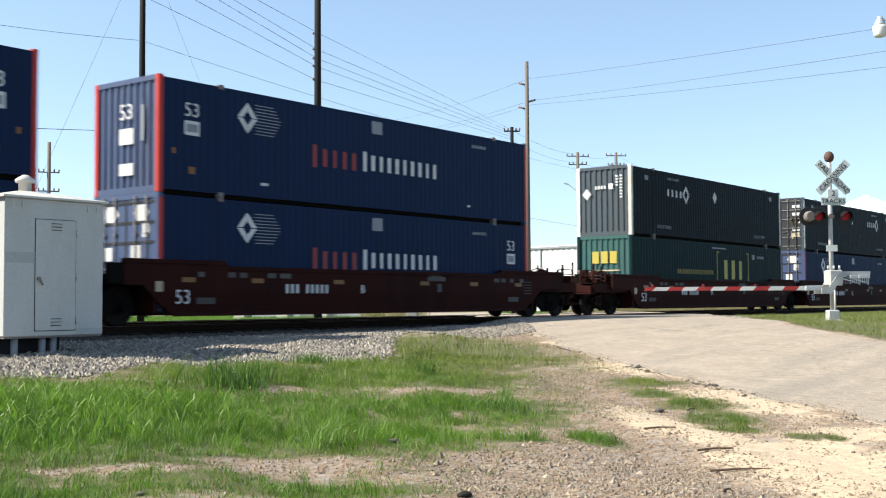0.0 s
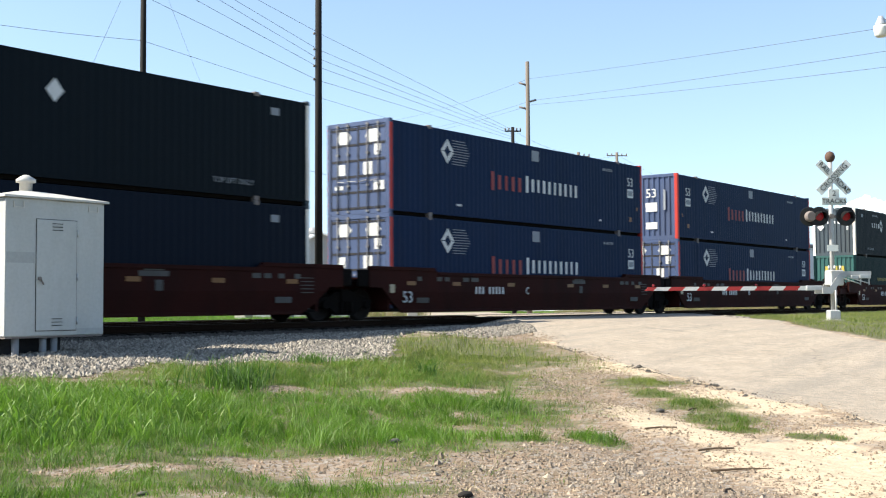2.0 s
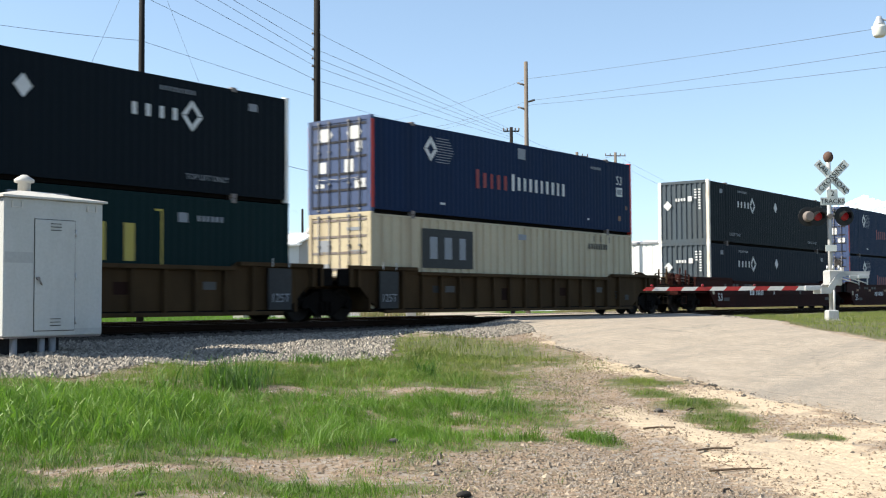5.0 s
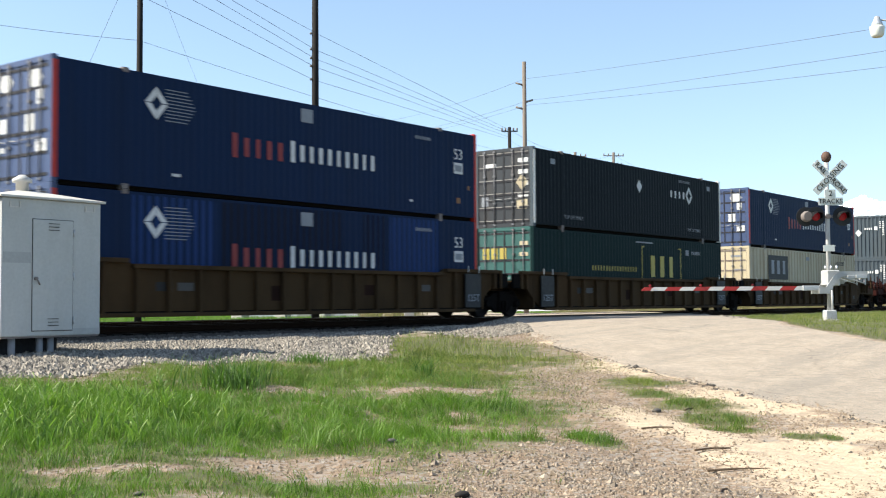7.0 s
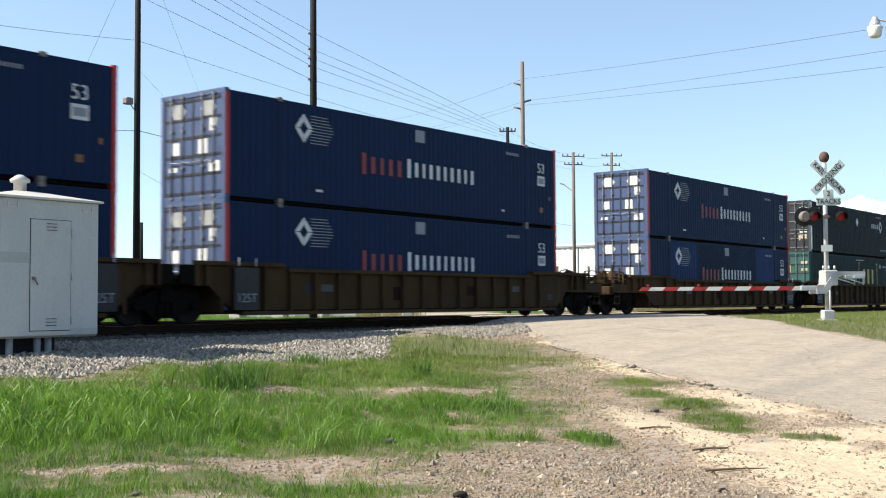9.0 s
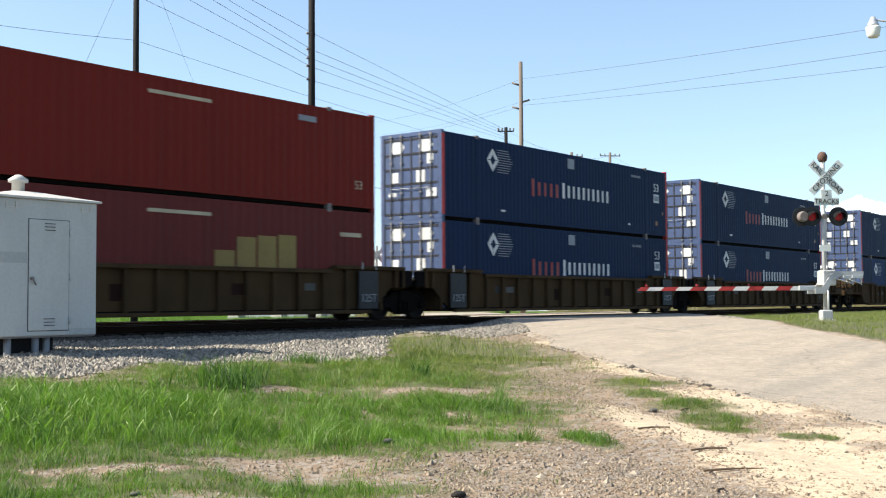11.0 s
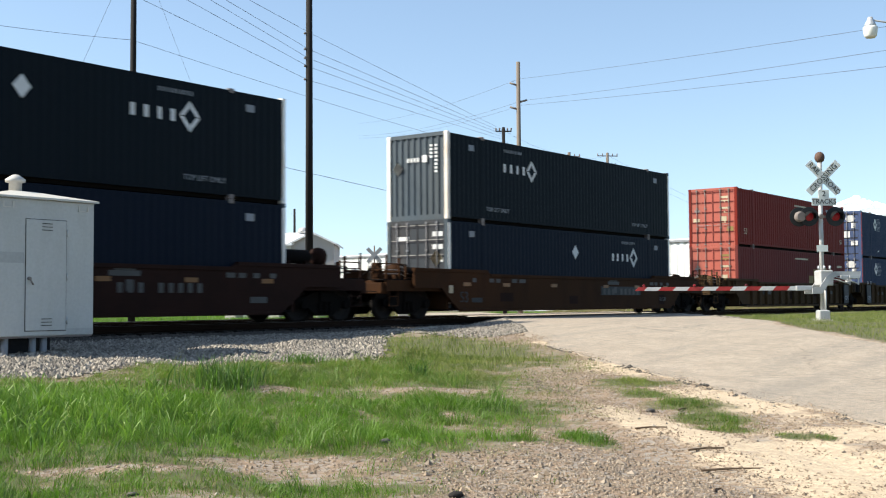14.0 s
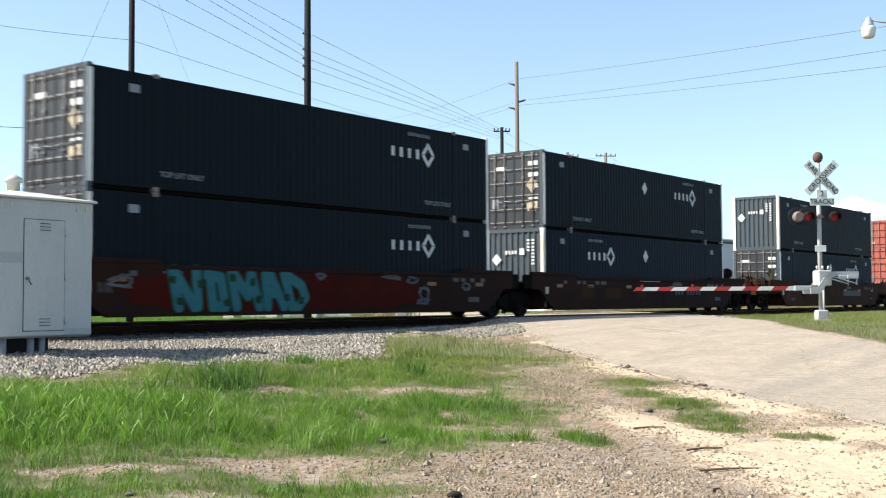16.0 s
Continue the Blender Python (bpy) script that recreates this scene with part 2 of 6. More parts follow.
def ground_material():
    """Soil, turf, sand, gravel and ballast, told apart by the sheet's cover layers."""
    m, n, l, p = shader("ground cover")
    at = n.new("ShaderNodeAttribute")
    at.attribute_name = "cover"
    sep = n.new("ShaderNodeSeparateColor")
    l.new(at.outputs["Color"], sep.inputs[0])
    wob = noise_node(n, l, 2.2, 8, rough=0.72)
    fine = noise_node(n, l, 38.0, 4, rough=0.7)
    mid = noise_node(n, l, 9.0, 4)
    vor = n.new("ShaderNodeTexVoronoi")
    vor.inputs["Scale"].default_value = 17.0
    tc = n.new("ShaderNodeTexCoord")
    l.new(tc.outputs["Object"], vor.inputs["Vector"])
    vs = n.new("ShaderNodeSeparateColor")
    l.new(vor.outputs["Color"], vs.inputs[0])

    def edge(src):
        a = n.new("ShaderNodeMath")
        l.new(src, a.inputs[0])
        l.new(ramp(n, l, wob, 0.25, 0.75, -0.42, 0.42), a.inputs[1])
        return ramp(n, l, a.outputs[0], 0.36, 0.64)

    soil = mix(n, l, ramp(n, l, mid, 0.3, 0.7), (0.262, 0.184, 0.120), (0.165, 0.112, 0.073))
    soil = mix(n, l, ramp(n, l, vs.outputs[0], 0.35, 1.0, 0, 0.75), soil, (0.27, 0.25, 0.22))
    soil = mix(n, l, ramp(n, l, fine, 0.5, 0.75, 0, 0.6), soil, (0.08, 0.063, 0.05))
    sand = mix(n, l, ramp(n, l, mid, 0.35, 0.75), (0.53, 0.42, 0.29), (0.39, 0.30, 0.205))
    sand = mix(n, l, ramp(n, l, fine, 0.44, 0.74, 0, 0.65), sand, (0.24, 0.19, 0.135))
    rock = mix(n, l, vs.outputs[0], (0.26, 0.245, 0.22), (0.10, 0.095, 0.085))
    turf = mix(n, l, mid, (0.035, 0.060, 0.012), (0.12, 0.10, 0.042))
    c = mix(n, l, edge(sep.outputs[2]), soil, sand)
    c = mix(n, l, edge(sep.outputs[1]), c, rock)
    c = mix(n, l, edge(sep.outputs[0]), c, turf)
    l.new(c, p.inputs["Base Color"])
    p.inputs["Roughness"].default_value = 0.95
    b = n.new("ShaderNodeBump")
    b.inputs["Strength"].default_value, b.inputs["Distance"].default_value = 0.6, 0.03
    l.new(mix(n, l, 0.5, vor.outputs["Distance"], fine), b.inputs["Height"])
    l.new(b.outputs[0], p.inputs["Normal"])
    return m


def road_material():
    m, n, l, p = shader("bleached asphalt")
    big = noise_node(n, l, 1.5, 9, (1.0, 1.0, 1.0), rough=0.75)
    tc = n.new("ShaderNodeTexCoord")
    turn = n.new("ShaderNodeMapping")
    turn.inputs["Rotation"].default_value = (0, 0, radians(-42))
    turn.inputs["Scale"].default_value = (0.18, 1.8, 1.0)
    l.new(tc.outputs["Object"], turn.inputs[0])
    wear = n.new("ShaderNodeTexNoise")
    wear.inputs["Scale"].default_value, wear.inputs["Detail"].default_value = 1.0, 5.0
    l.new(turn.outputs[0], wear.inputs["Vector"])
    lane = wear.outputs["Fac"]
    fine = noise_node(n, l, 55.0, 4, rough=0.75)
    c = mix(n, l, ramp(n, l, big, 0.35, 0.68), (0.46, 0.37, 0.28), (0.315, 0.255, 0.193))
    speck = noise_node(n, l, 7.0, 9, rough=0.95)
    c = mix(n, l, ramp(n, l, speck, 0.44, 0.58, 0, 0.72), c, (0.20, 0.175, 0.14))
    c = mix(n, l, ramp(n, l, lane, 0.45, 0.68, 0, 0.42), c, (0.187, 0.169, 0.144))
    c = mix(n, l, ramp(n, l, fine, 0.52, 0.66, 0, 0.75), c, (0.085, 0.078, 0.068))
    pale = noise_node(n, l, 31.0, 3, rough=0.7)
    c = mix(n, l, ramp(n, l, pale, 0.60, 0.70, 0, 0.7), c, (0.55, 0.49, 0.40))
    # wandering cracks
    bent = n.new("ShaderNodeVectorMath")
    bent.operation = "MULTIPLY_ADD"
    wob = n.new("ShaderNodeTexNoise")
    wob.inputs["Scale"].default_value, wob.inputs["Detail"].default_value = 1.3, 5.0
    l.new(tc.outputs["Object"], wob.inputs["Vector"])
    l.new(wob.outputs["Color"], bent.inputs[0])
    bent.inputs[1].default_value = (1.1, 1.1, 0)
    l.new(tc.outputs["Object"], bent.inputs[2])
    cell = n.new("ShaderNodeTexVoronoi")
    cell.feature = "DISTANCE_TO_EDGE"
    cell.inputs["Scale"].default_value = 0.33
    l.new(bent.outputs[0], cell.inputs["Vector"])
    c = mix(n, l, ramp(n, l, cell.outputs["Distance"], 0.0, 0.010, 0.4, 0), c, (0.07, 0.062, 0.052))
    l.new(c, p.inputs["Base Color"])
    p.inputs["Roughness"].default_value = 0.9
    b = n.new("ShaderNodeBump")
    b.inputs["Strength"].default_value, b.inputs["Distance"].default_value = 0.7, 0.03
    l.new(mix(n, l, 0.5, fine, speck), b.inputs["Height"])
    l.new(b.outputs[0], p.inputs["Normal"])
    return m


# ---------------------------------------------------------------- mesh helpers
def mesh_of(name, bm, *materials):
    me = bpy.data.meshes.new(name)
    bm.normal_update()
    bm.to_mesh(me)
    bm.free()
    for m in materials:
        me.materials.append(m)
    return me


def part(name, bm, material, parent, label=""):
    """One mesh object under a thing or a part."""
    ob = new(name, mesh_of(name, bm, material) if isinstance(bm, bmesh.types.BMesh) else bm)
    ob.parent = parent
    return tagged(ob, label)


def thing(name, at, label, category, group="", kind=""):
    ob = new(name)
    ob.matrix_basis = at
    ob.empty_display_size = 0.3
    return tagged(ob, label, category, group, kind)


def box(bm, x0, x1, y0, y1, z0, z1, bevel=0.0):
    v = [bm.verts.new((x, y, z)) for z in (z0, z1) for x, y in ((x0, y0), (x1, y0), (x1, y1), (x0, y1))]
    faces = [bm.faces.new([v[i] for i in q]) for q in
             ((3, 2, 1, 0), (4, 5, 6, 7), (0, 1, 5, 4), (1, 2, 6, 5), (2, 3, 7, 6), (3, 0, 4, 7))]
    if bevel:
        edges = list({e for f in faces for e in f.edges})
        bmesh.ops.bevel(bm, geom=edges, offset=bevel, segments=1, affect="EDGES", profile=0.5)
    return bm


def boxes(*rows, bevel=0.0):
    bm = bmesh.new()
    for r in rows:
        box(bm, *r, bevel=bevel)
    return bm


def tube(bm, a, b, r0, r1=None, n=12, caps=True):
    a, b = Vector(a), Vector(b)
    r1 = r0 if r1 is None else r1
    q = (b - a).to_track_quat("Z", "Y")
    rings = []
    for c, r in ((a, r0), (b, r1)):
        rings.append([bm.verts.new(c + q @ Vector((r * math.cos(2 * math.pi * i / n), r * math.sin(2 * math.pi * i / n), 0))) for i in range(n)])
    for i in range(n):
        f = bm.faces.new((rings[0][i], rings[0][(i + 1) % n], rings[1][(i + 1) % n], rings[1][i]))
        f.smooth = n > 6
    if caps:
        bm.faces.new(rings[0][::-1])
        bm.faces.new(rings[1])
    return bm


def tubes(*rows, n=10):
    bm = bmesh.new()
    for a, b, r in rows:
        tube(bm, a, b, r, n=n)
    return bm


def lathe(bm, profile, n=20, axis="Z", at=(0, 0, 0)):
    """Turns (radius, height) pairs round an axis."""
    rings = []
    for r, h in profile:
        ring = []
        for i in range(n):
            a = 2 * math.pi * i / n
            v = Vector((r * math.cos(a), r * math.sin(a), h))
            if axis == "Y":
                v = Vector((v.x, v.z, v.y))
            if axis == "X":
                v = Vector((v.z, v.x, v.y))
            ring.append(bm.verts.new(v + Vector(at)))
        rings.append(ring)
    for a, b in zip(rings, rings[1:]):
        for i in range(n):
            f = bm.faces.new((a[i], a[(i + 1) % n], b[(i + 1) % n], b[i]))
            f.smooth = True
    bm.faces.new(rings[0][::-1])
    bm.faces.new(rings[-1])
    bmesh.ops.recalc_face_normals(bm, faces=bm.faces)
    return bm


def prism(outline, y0, y1):
    """An outline in x and z, drawn out from y0 to y1."""
    bm = bmesh.new()
    a = [bm.verts.new((x, y0, z)) for x, z in outline]
    b = [bm.verts.new((x, y1, z)) for x, z in outline]
    bm.faces.new(a)
    bm.faces.new(b[::-1])
    k = len(outline)
    for i in range(k):
        bm.faces.new((a[i], b[i], b[(i + 1) % k], a[(i + 1) % k]))
    bmesh.ops.recalc_face_normals(bm, faces=bm.faces)
    return bm


def text_mesh(words, size, material, depth=0.004):
    """Flat letters in the x-z plane that face -y, centred."""
    cu = bpy.data.curves.new("letters", "FONT")
    cu.body, cu.size, cu.align_x, cu.align_y, cu.extrude = words, size, "CENTER", "CENTER", depth
    cu.resolution_u = 3
    ob = bpy.data.objects.new("letters", cu)
    scene.collection.objects.link(ob)
    dg = bpy.context.evaluated_depsgraph_get()
    me = bpy.data.meshes.new_from_object(ob.evaluated_get(dg))
    bpy.data.objects.remove(ob)
    me.transform(Matrix.Rotation(radians(90), 4, "X"))
    me.materials.clear()
    me.materials.append(material)
    return me


def letters(name, words, size, material, parent, at, label=""):
    ob = part(name, text_mesh(words, size, material), material, parent, label)
    ob.matrix_basis = at
    return ob



# ---------------------------------------------------------------- ground, road, track
LEFT_EDGE = [(2.0, -9.0), (8.6, -0.6), (12.43, 3.7), (13.36, 4.94), (14.31, 6.2), (15.36, 7.52), (16.38, 8.81), (17.29, 9.96), (18.92, 11.77),
             (21.25, 13.81), (24.9, 16.6), (29.3, 20.0), (32.2, 21.8), (34.2, 23.5), (38.5, 28.5), (46.0, 37.0), (75.0, 70.0)]
RIGHT_EDGE = [(8.0, -12.0), (16.8, 0.0), (20.4, 4.6), (22.45, 6.64), (24.17, 8.17), (25.64, 9.44), (27.18, 10.42), (29.67, 11.6), (36.0, 15.6), (43.0, 19.8), (48.0, 23.5),
              (54.0, 28.5), (63.0, 37.0), (98.0, 70.0)]
PROFILE = ([-60, 0, 4, 8, 12, 15, 17, 20, 21.2, 22.0, 30.0, 31.5, 36, 60, 2500],
           [-1.1, -1.0, -0.85, -0.66, -0.50, -0.40, -0.34, -0.33, -0.31, -0.25, -0.25, -0.33, -0.42, -0.55, -0.6])
L_Y, L_X = [p[1] for p in LEFT_EDGE], [p[0] for p in LEFT_EDGE]
R_Y, R_X = [p[1] for p in RIGHT_EDGE], [p[0] for p in RIGHT_EDGE]


def road_gap(x, y):
    """Metres outside the road (negative: inside)."""
    return np.maximum(np.interp(y, L_Y, L_X) - x, x - np.interp(y, R_Y, R_X))


def ease(v):
    v = np.clip(v, 0, 1)
    return v * v * (3 - 2 * v)


def road_z(x, y):
    low = np.interp(y, *PROFILE) + 0.08
    up = np.maximum(ease((x - 14) / 16), np.clip((y - 17) / 3.5, 0, 1))
    return np.where(y > 30.5, np.interp(y, [30.5, 33, 36, 60, 200], [-0.014, -0.20, -0.44, -0.52, -0.55]), low * (1 - up) - 0.014 * up)


def ground_z(x, y):
    x, y = np.asarray(x, float), np.asarray(y, float)
    z = np.interp(y, *PROFILE)
    z = z + (-0.07 - z) * ease((x - 14) / 16) * np.clip((20.5 - y) / 2, 0, 1)
    g = road_gap(x, y)
    near = np.clip(1 - g / 2.2, 0, 1)
    z = z + (road_z(x, y) - 0.012 - z) * near
    bumps = 0.035 * np.sin(x * 1.7 + 0.6 * y) * np.sin(y * 1.3 - 0.4 * x) + 0.02 * np.sin(3.1 * x - 2.3 * y)
    return z + bumps * np.clip((20 - y) / 4, 0, 1) * np.clip(g / 1.5, 0, 1)


def blob(x, y, cx, cy, rx, ry, turn=0.0):
    """1 at the middle of an oval patch, 0.5 at its rim."""
    a = radians(turn)
    u, v = (x - cx) * math.cos(a) + (y - cy) * math.sin(a), -(x - cx) * math.sin(a) + (y - cy) * math.cos(a)
    return np.clip(1 - 0.5 * np.sqrt((u / rx) ** 2 + (v / ry) ** 2), 0, 1)


def ballast_edge(x):
    return np.interp(x, [-30, 4, 8.1, 10.1, 12.1, 13.2, 14.3, 15.8, 18.0, 19.6, 23.0, 27.0, 40.0, 60], [13.6, 13.5, 13.5, 13.8, 14.2, 13.6, 12.9, 13.4, 15.2, 16.6, 18.6, 19.6, 19.6, 19.6])


def cover(x, y):
    """Grass, ballast and sand, each from 0 to 1."""
    ballast = np.clip(0.5 + (y - ballast_edge(x)) / 0.7, 0, 1) * np.clip(0.5 + (33 - y) / 1.0, 0, 1)
    far = np.clip((y - 34) / 2, 0, 1)
    verge = np.maximum.reduce([
        blob(x, y, 6.95, 9.60, 2.75, 4.05, -40), blob(x, y, 4.2, 9.6, 2.4, 4.2, -30), blob(x, y, 11.6, 11.6, 2.8, 2.2, -38), blob(x, y, 18.0, 13.65, 1.42, 4.6, -34),
        blob(x, y, 12.9, 10.8, 2.0, 2.7, -36), blob(x, y, 15.4, 12.0, 1.25, 2.6, -36), blob(x, y, 8.09, 7.91, 0.95, 2.5, -40), blob(x, y, 10.12, 7.87, 1.45, 1.35, -39), blob(x, y, 8.04, 6.85, 1.10, 1.02, -40),
        blob(x, y, 8.66, 5.90, 0.42, 0.22, -41), blob(x, y, 4.39, 6.73, 1.15, 0.42, -43), blob(x, y, 5.80, 5.64, 0.85, 0.46, -43)])
    islands = np.maximum.reduce([
        blob(x, y, 14.41, 7.61, 0.58, 0.42, -35), blob(x, y, 13.48, 6.95, 0.24, 0.62, -36), blob(x, y, 12.75, 6.05, 0.42, 0.55, -38), blob(x, y, 12.0, 5.35, 0.40, 0.50, -38),
        blob(x, y, 11.30, 4.92, 0.32, 0.36, -40), blob(x, y, 9.55, 5.60, 0.21, 0.60, -41), blob(x, y, 11.07, 4.11, 0.14, 0.25, -41), blob(x, y, 11.14, 3.82, 0.10, 0.22, -43),
        blob(x, y, 18.92, 11.11, 0.52, 0.30, -33)])
    g = np.maximum(verge, islands)
    rim = ballast_edge(x) + 0.32 * np.sin(1.9 * x + 0.8 * y) * np.sin(2.7 * y - 1.1 * x) + 0.14 * np.sin(6.1 * x + 3.0 * y)
    g = np.where(y > rim - 0.2, np.minimum(g, 0.5 + (rim - y)), g)
    right = np.clip(0.5 + (x - np.interp(y, R_Y, R_X) - 0.5) / 0.8, 0, 1) * np.clip(0.5 + (17.0 - y) / 1.0, 0, 1)
    g = np.maximum(g, right)
    g = np.maximum(g, far * np.clip(road_gap(x, y) / 1.5, 0, 1))
    g = np.maximum(g, np.clip((0.0 - y) / 3, 0, 1) * np.clip(road_gap(x, y), 0, 1))
    bare = np.maximum.reduce([blob(x, y, 11.88, 8.89, 1.05, 0.30, -38), blob(x, y, 9.82, 7.29, 0.20, 0.30, -38), blob(x, y, 10.05, 10.24, 0.38, 0.42, -38),
                              blob(x, y, 5.20, 7.08, 0.75, 0.15, -42), blob(x, y, 6.48, 6.32, 0.95, 0.38, -42)])
    g = np.where(bare > 0.5, np.minimum(g, 1 - bare), g)
    sand = np.maximum.reduce([blob(x, y, 11.0, 5.46, 0.50, 1.55, -39), blob(x, y, 13.51, 5.67, 0.80, 1.5, -37), blob(x, y, 19.8, 12.05, 0.65, 0.9, -33), blob(x, y, 16.32, 8.73, 0.85, 1.5, -36),
                              blob(x, y, 9.65, 3.24, 0.95, 2.1, -44), blob(x, y, 10.25, 4.59, 0.46, 0.6, -40), blob(x, y, 11.6, 3.6, 0.9, 0.7, -40)])
    sand = np.maximum(sand, np.clip(0.46 - road_gap(x, y) / 3.0, 0, 1) * (y < 19))
    return g, ballast, sand


def grid_lines(lo, hi, step, reach):
    inner = list(np.arange(lo, hi + 1e-6, step))
    out, d, s = [], step, step
    while d < reach:
        s *= 1.35
        d += s
        out.append(d)
    return [lo - q for q in out[::-1]] + inner + [hi + q for q in out]


def build_ground():
    xs, ys = np.array(grid_lines(2, 34, 0.12, 2500)), np.array(grid_lines(1, 21, 0.11, 2500))
    X, Y = np.meshgrid(xs, ys)
    Z = ground_z(X, Y)
    inside = road_gap(X, Y) < -0.35
    Z = np.where(inside, Z - 0.10, Z)
    co = np.stack([X, Y, Z], -1).reshape(-1, 3)
    nx, ny = len(xs), len(ys)
    i = (np.arange(ny - 1)[:, None] * nx + np.arange(nx - 1)[None]).reshape(-1)
    me = bpy.data.meshes.new("ground")
    me.from_pydata(co.tolist(), [], np.stack([i, i + 1, i + nx + 1, i + nx], 1).tolist())
    g, b, s = cover(X, Y)
    col = np.stack([g, b, s, np.ones_like(g)], -1).reshape(-1)
    me.color_attributes.new("cover", "FLOAT_COLOR", "POINT").data.foreach_set("color", col.astype(np.float32))
    me.polygons.foreach_set("use_smooth", [True] * len(me.polygons))
    me.materials.append(ground_material())
    tagged(new("ground", me), "grass verge with bare sand, gravel and ballast", "ground", kind="structure")


def build_road():
    ys = np.concatenate([np.arange(-9, 34, 0.35), np.arange(34, 70, 2.5)])
    rng = np.random.default_rng(5)
    bm = bmesh.new()
    rows = []
    for y in ys:
        a, b = np.interp(y, L_Y, L_X), np.interp(y, R_Y, R_X)
        a += 0.10 * math.sin(3.1 * y) + 0.06 * math.sin(7.7 * y) + rng.uniform(-0.07, 0.07)
        b += 0.08 * math.sin(2.3 * y) + rng.uniform(-0.06, 0.06)
        n = 13
        crown = [0.03 * (1 - (2 * k / (n - 1) - 1) ** 2) for k in range(n)]
        fade = float(np.interp(y, [16, 20, 31, 36], [1, 0, 0, 1]))
        xs = [a + (b - a) * k / (n - 1) for k in range(n)]
        zs = [float(road_z(x, y)) + c * fade for x, c in zip(xs, crown)]
        top = [bm.verts.new((x, y, z)) for x, z in zip(xs, zs)]
        rows.append([bm.verts.new((a - 0.05, y, zs[0] - 0.2))] + top + [bm.verts.new((b + 0.05, y, zs[-1] - 0.2))])
    for p, q in zip(rows, rows[1:]):
        for k in range(len(p) - 1):
            bm.faces.new((p[k], p[k + 1], q[k + 1], q[k]))
    me = mesh_of("road", bm, road_material())
    tagged(new("road", me), "bleached grey asphalt road over the level crossing", "road", kind="structure")


def build_track(y, name, label):
    t = thing(name, pose(0, y, 0), label, "railway track", "railway tracks", "structure")
    section = [(-0.075, -0.17), (0.075, -0.17), (0.075, -0.155), (0.012, -0.135), (0.012, -0.045), (0.036, -0.035), (0.036, -0.004), (-0.036, -0.004), (-0.036, -0.035), (-0.012, -0.045), (-0.012, -0.135), (-0.075, -0.155)]
    for side in (-0.7535, 0.7535):
        bm = bmesh.new()
        a = [bm.verts.new((-260, side + u, v)) for u, v in section]
        b = [bm.verts.new((520, side + u, v)) for u, v in section]
        for i in range(len(section)):
            bm.faces.new((a[i], b[i], b[(i + 1) % len(section)], a[(i + 1) % len(section)]))
        rail = part("rail", bm, M_RAIL, t)
        part("rail_head", boxes((-260, 520, side - 0.033, side + 0.033, -0.004, 0.0)), M_RAILTOP, rail, "polished steel running surface")
    rng = np.random.default_rng(int(y * 10))
    bm = bmesh.new()
    for k in range(330):
        x = -20 + 0.5 * k + rng.uniform(-0.03, 0.03)
        if road_gap(x, y) < 0.2:
            continue
        box(bm, x - 0.115, x + 0.115, -1.3 + rng.uniform(-0.04, 0.04), 1.3 + rng.uniform(-0.04, 0.04), -0.33, -0.172)
    ties = part("ties", bm, M_TIE, t, "dark creosoted timber ties")
    tagged(ties, kind="stuff")


build_ground()
build_road()
TRACK_Y = 23.555
build_track(TRACK_Y, "railway_track", "rusty steel rails on timber ties in grey ballast")
build_track(TRACK_Y + 4.5, "railway_track", "second pair of rusty rails on timber ties beyond")


# ---------------------------------------------------------------- containers
CL, CW, CH = 16.154, 2.59, 2.896


def plate(bm, face):
    """Gives a single face a little thickness."""
    bmesh.ops.solidify(bm, geom=[face], thickness=0.006)
    bmesh.ops.recalc_face_normals(bm, faces=bm.faces)


def corrugated(x0, x1, z0, z1, y, pitch, depth, out):
    """A sheet in the x-z plane with upright trapezoid ribs; out is the sign of its outer side."""
    bm = bmesh.new()
    k = max(1, round((x1 - x0) / pitch))
    w = (x1 - x0) / k
    prof = []
    for i in range(k):
        s = x0 + i * w
        prof += [(s, 0), (s + 0.30 * w, 0), (s + 0.44 * w, -depth), (s + 0.86 * w, -depth)]
    prof.append((x1, 0))
    a = [bm.verts.new((x, y + out * d, z0)) for x, d in prof]
    b = [bm.verts.new((x, y + out * d, z1)) for x, d in prof]
    for i in range(len(prof) - 1):
        bm.faces.new((a[i], a[i + 1], b[i + 1], b[i]) if out < 0 else (a[i + 1], a[i], b[i], b[i + 1]))
    return bm


def patch(parent, name, x, z, w, h, side, material, label="", lift=0.004):
    """A thin decal on a side wall; side -1 is the -y wall, where x runs to the right."""
    y = side * (CW / 2 + 0.002 + lift)
    return part(name, boxes((x - w / 2, x + w / 2, min(y, y - side * 0.004), max(y, y - side * 0.004), z - h / 2, z + h / 2)), material, parent, label)


def side_text(parent, words, size, x, z, side, material, label="white painted number"):
    m = pose(x, side * (CW / 2 + 0.006), z, 0, 0, 0 if side < 0 else 180)
    return letters("lettering", words, size, material, parent, m, label)


def strokes(parent, name, x, z, count, length, h, side, material, label, fill=0.62, tall_first=False):
    """A trade mark as a row of plain bars, each a part."""
    f, y = -side, side * (CW / 2 + 0.008)
    step = length / count
    for i in range(count):
        u = x + f * (-length / 2 + step * (i + 0.5))
        w = step * fill * (0.85 if i % 3 == 2 else 1.0)
        hh = h * (1.28 if i == 0 and tall_first else 1.0)
        z0 = z - h / 2 - (hh - h) * 0.35
        part(name, boxes((u - w / 2, u + w / 2, y - 0.003, y + 0.003, z0, z0 + hh)), material, parent, label)


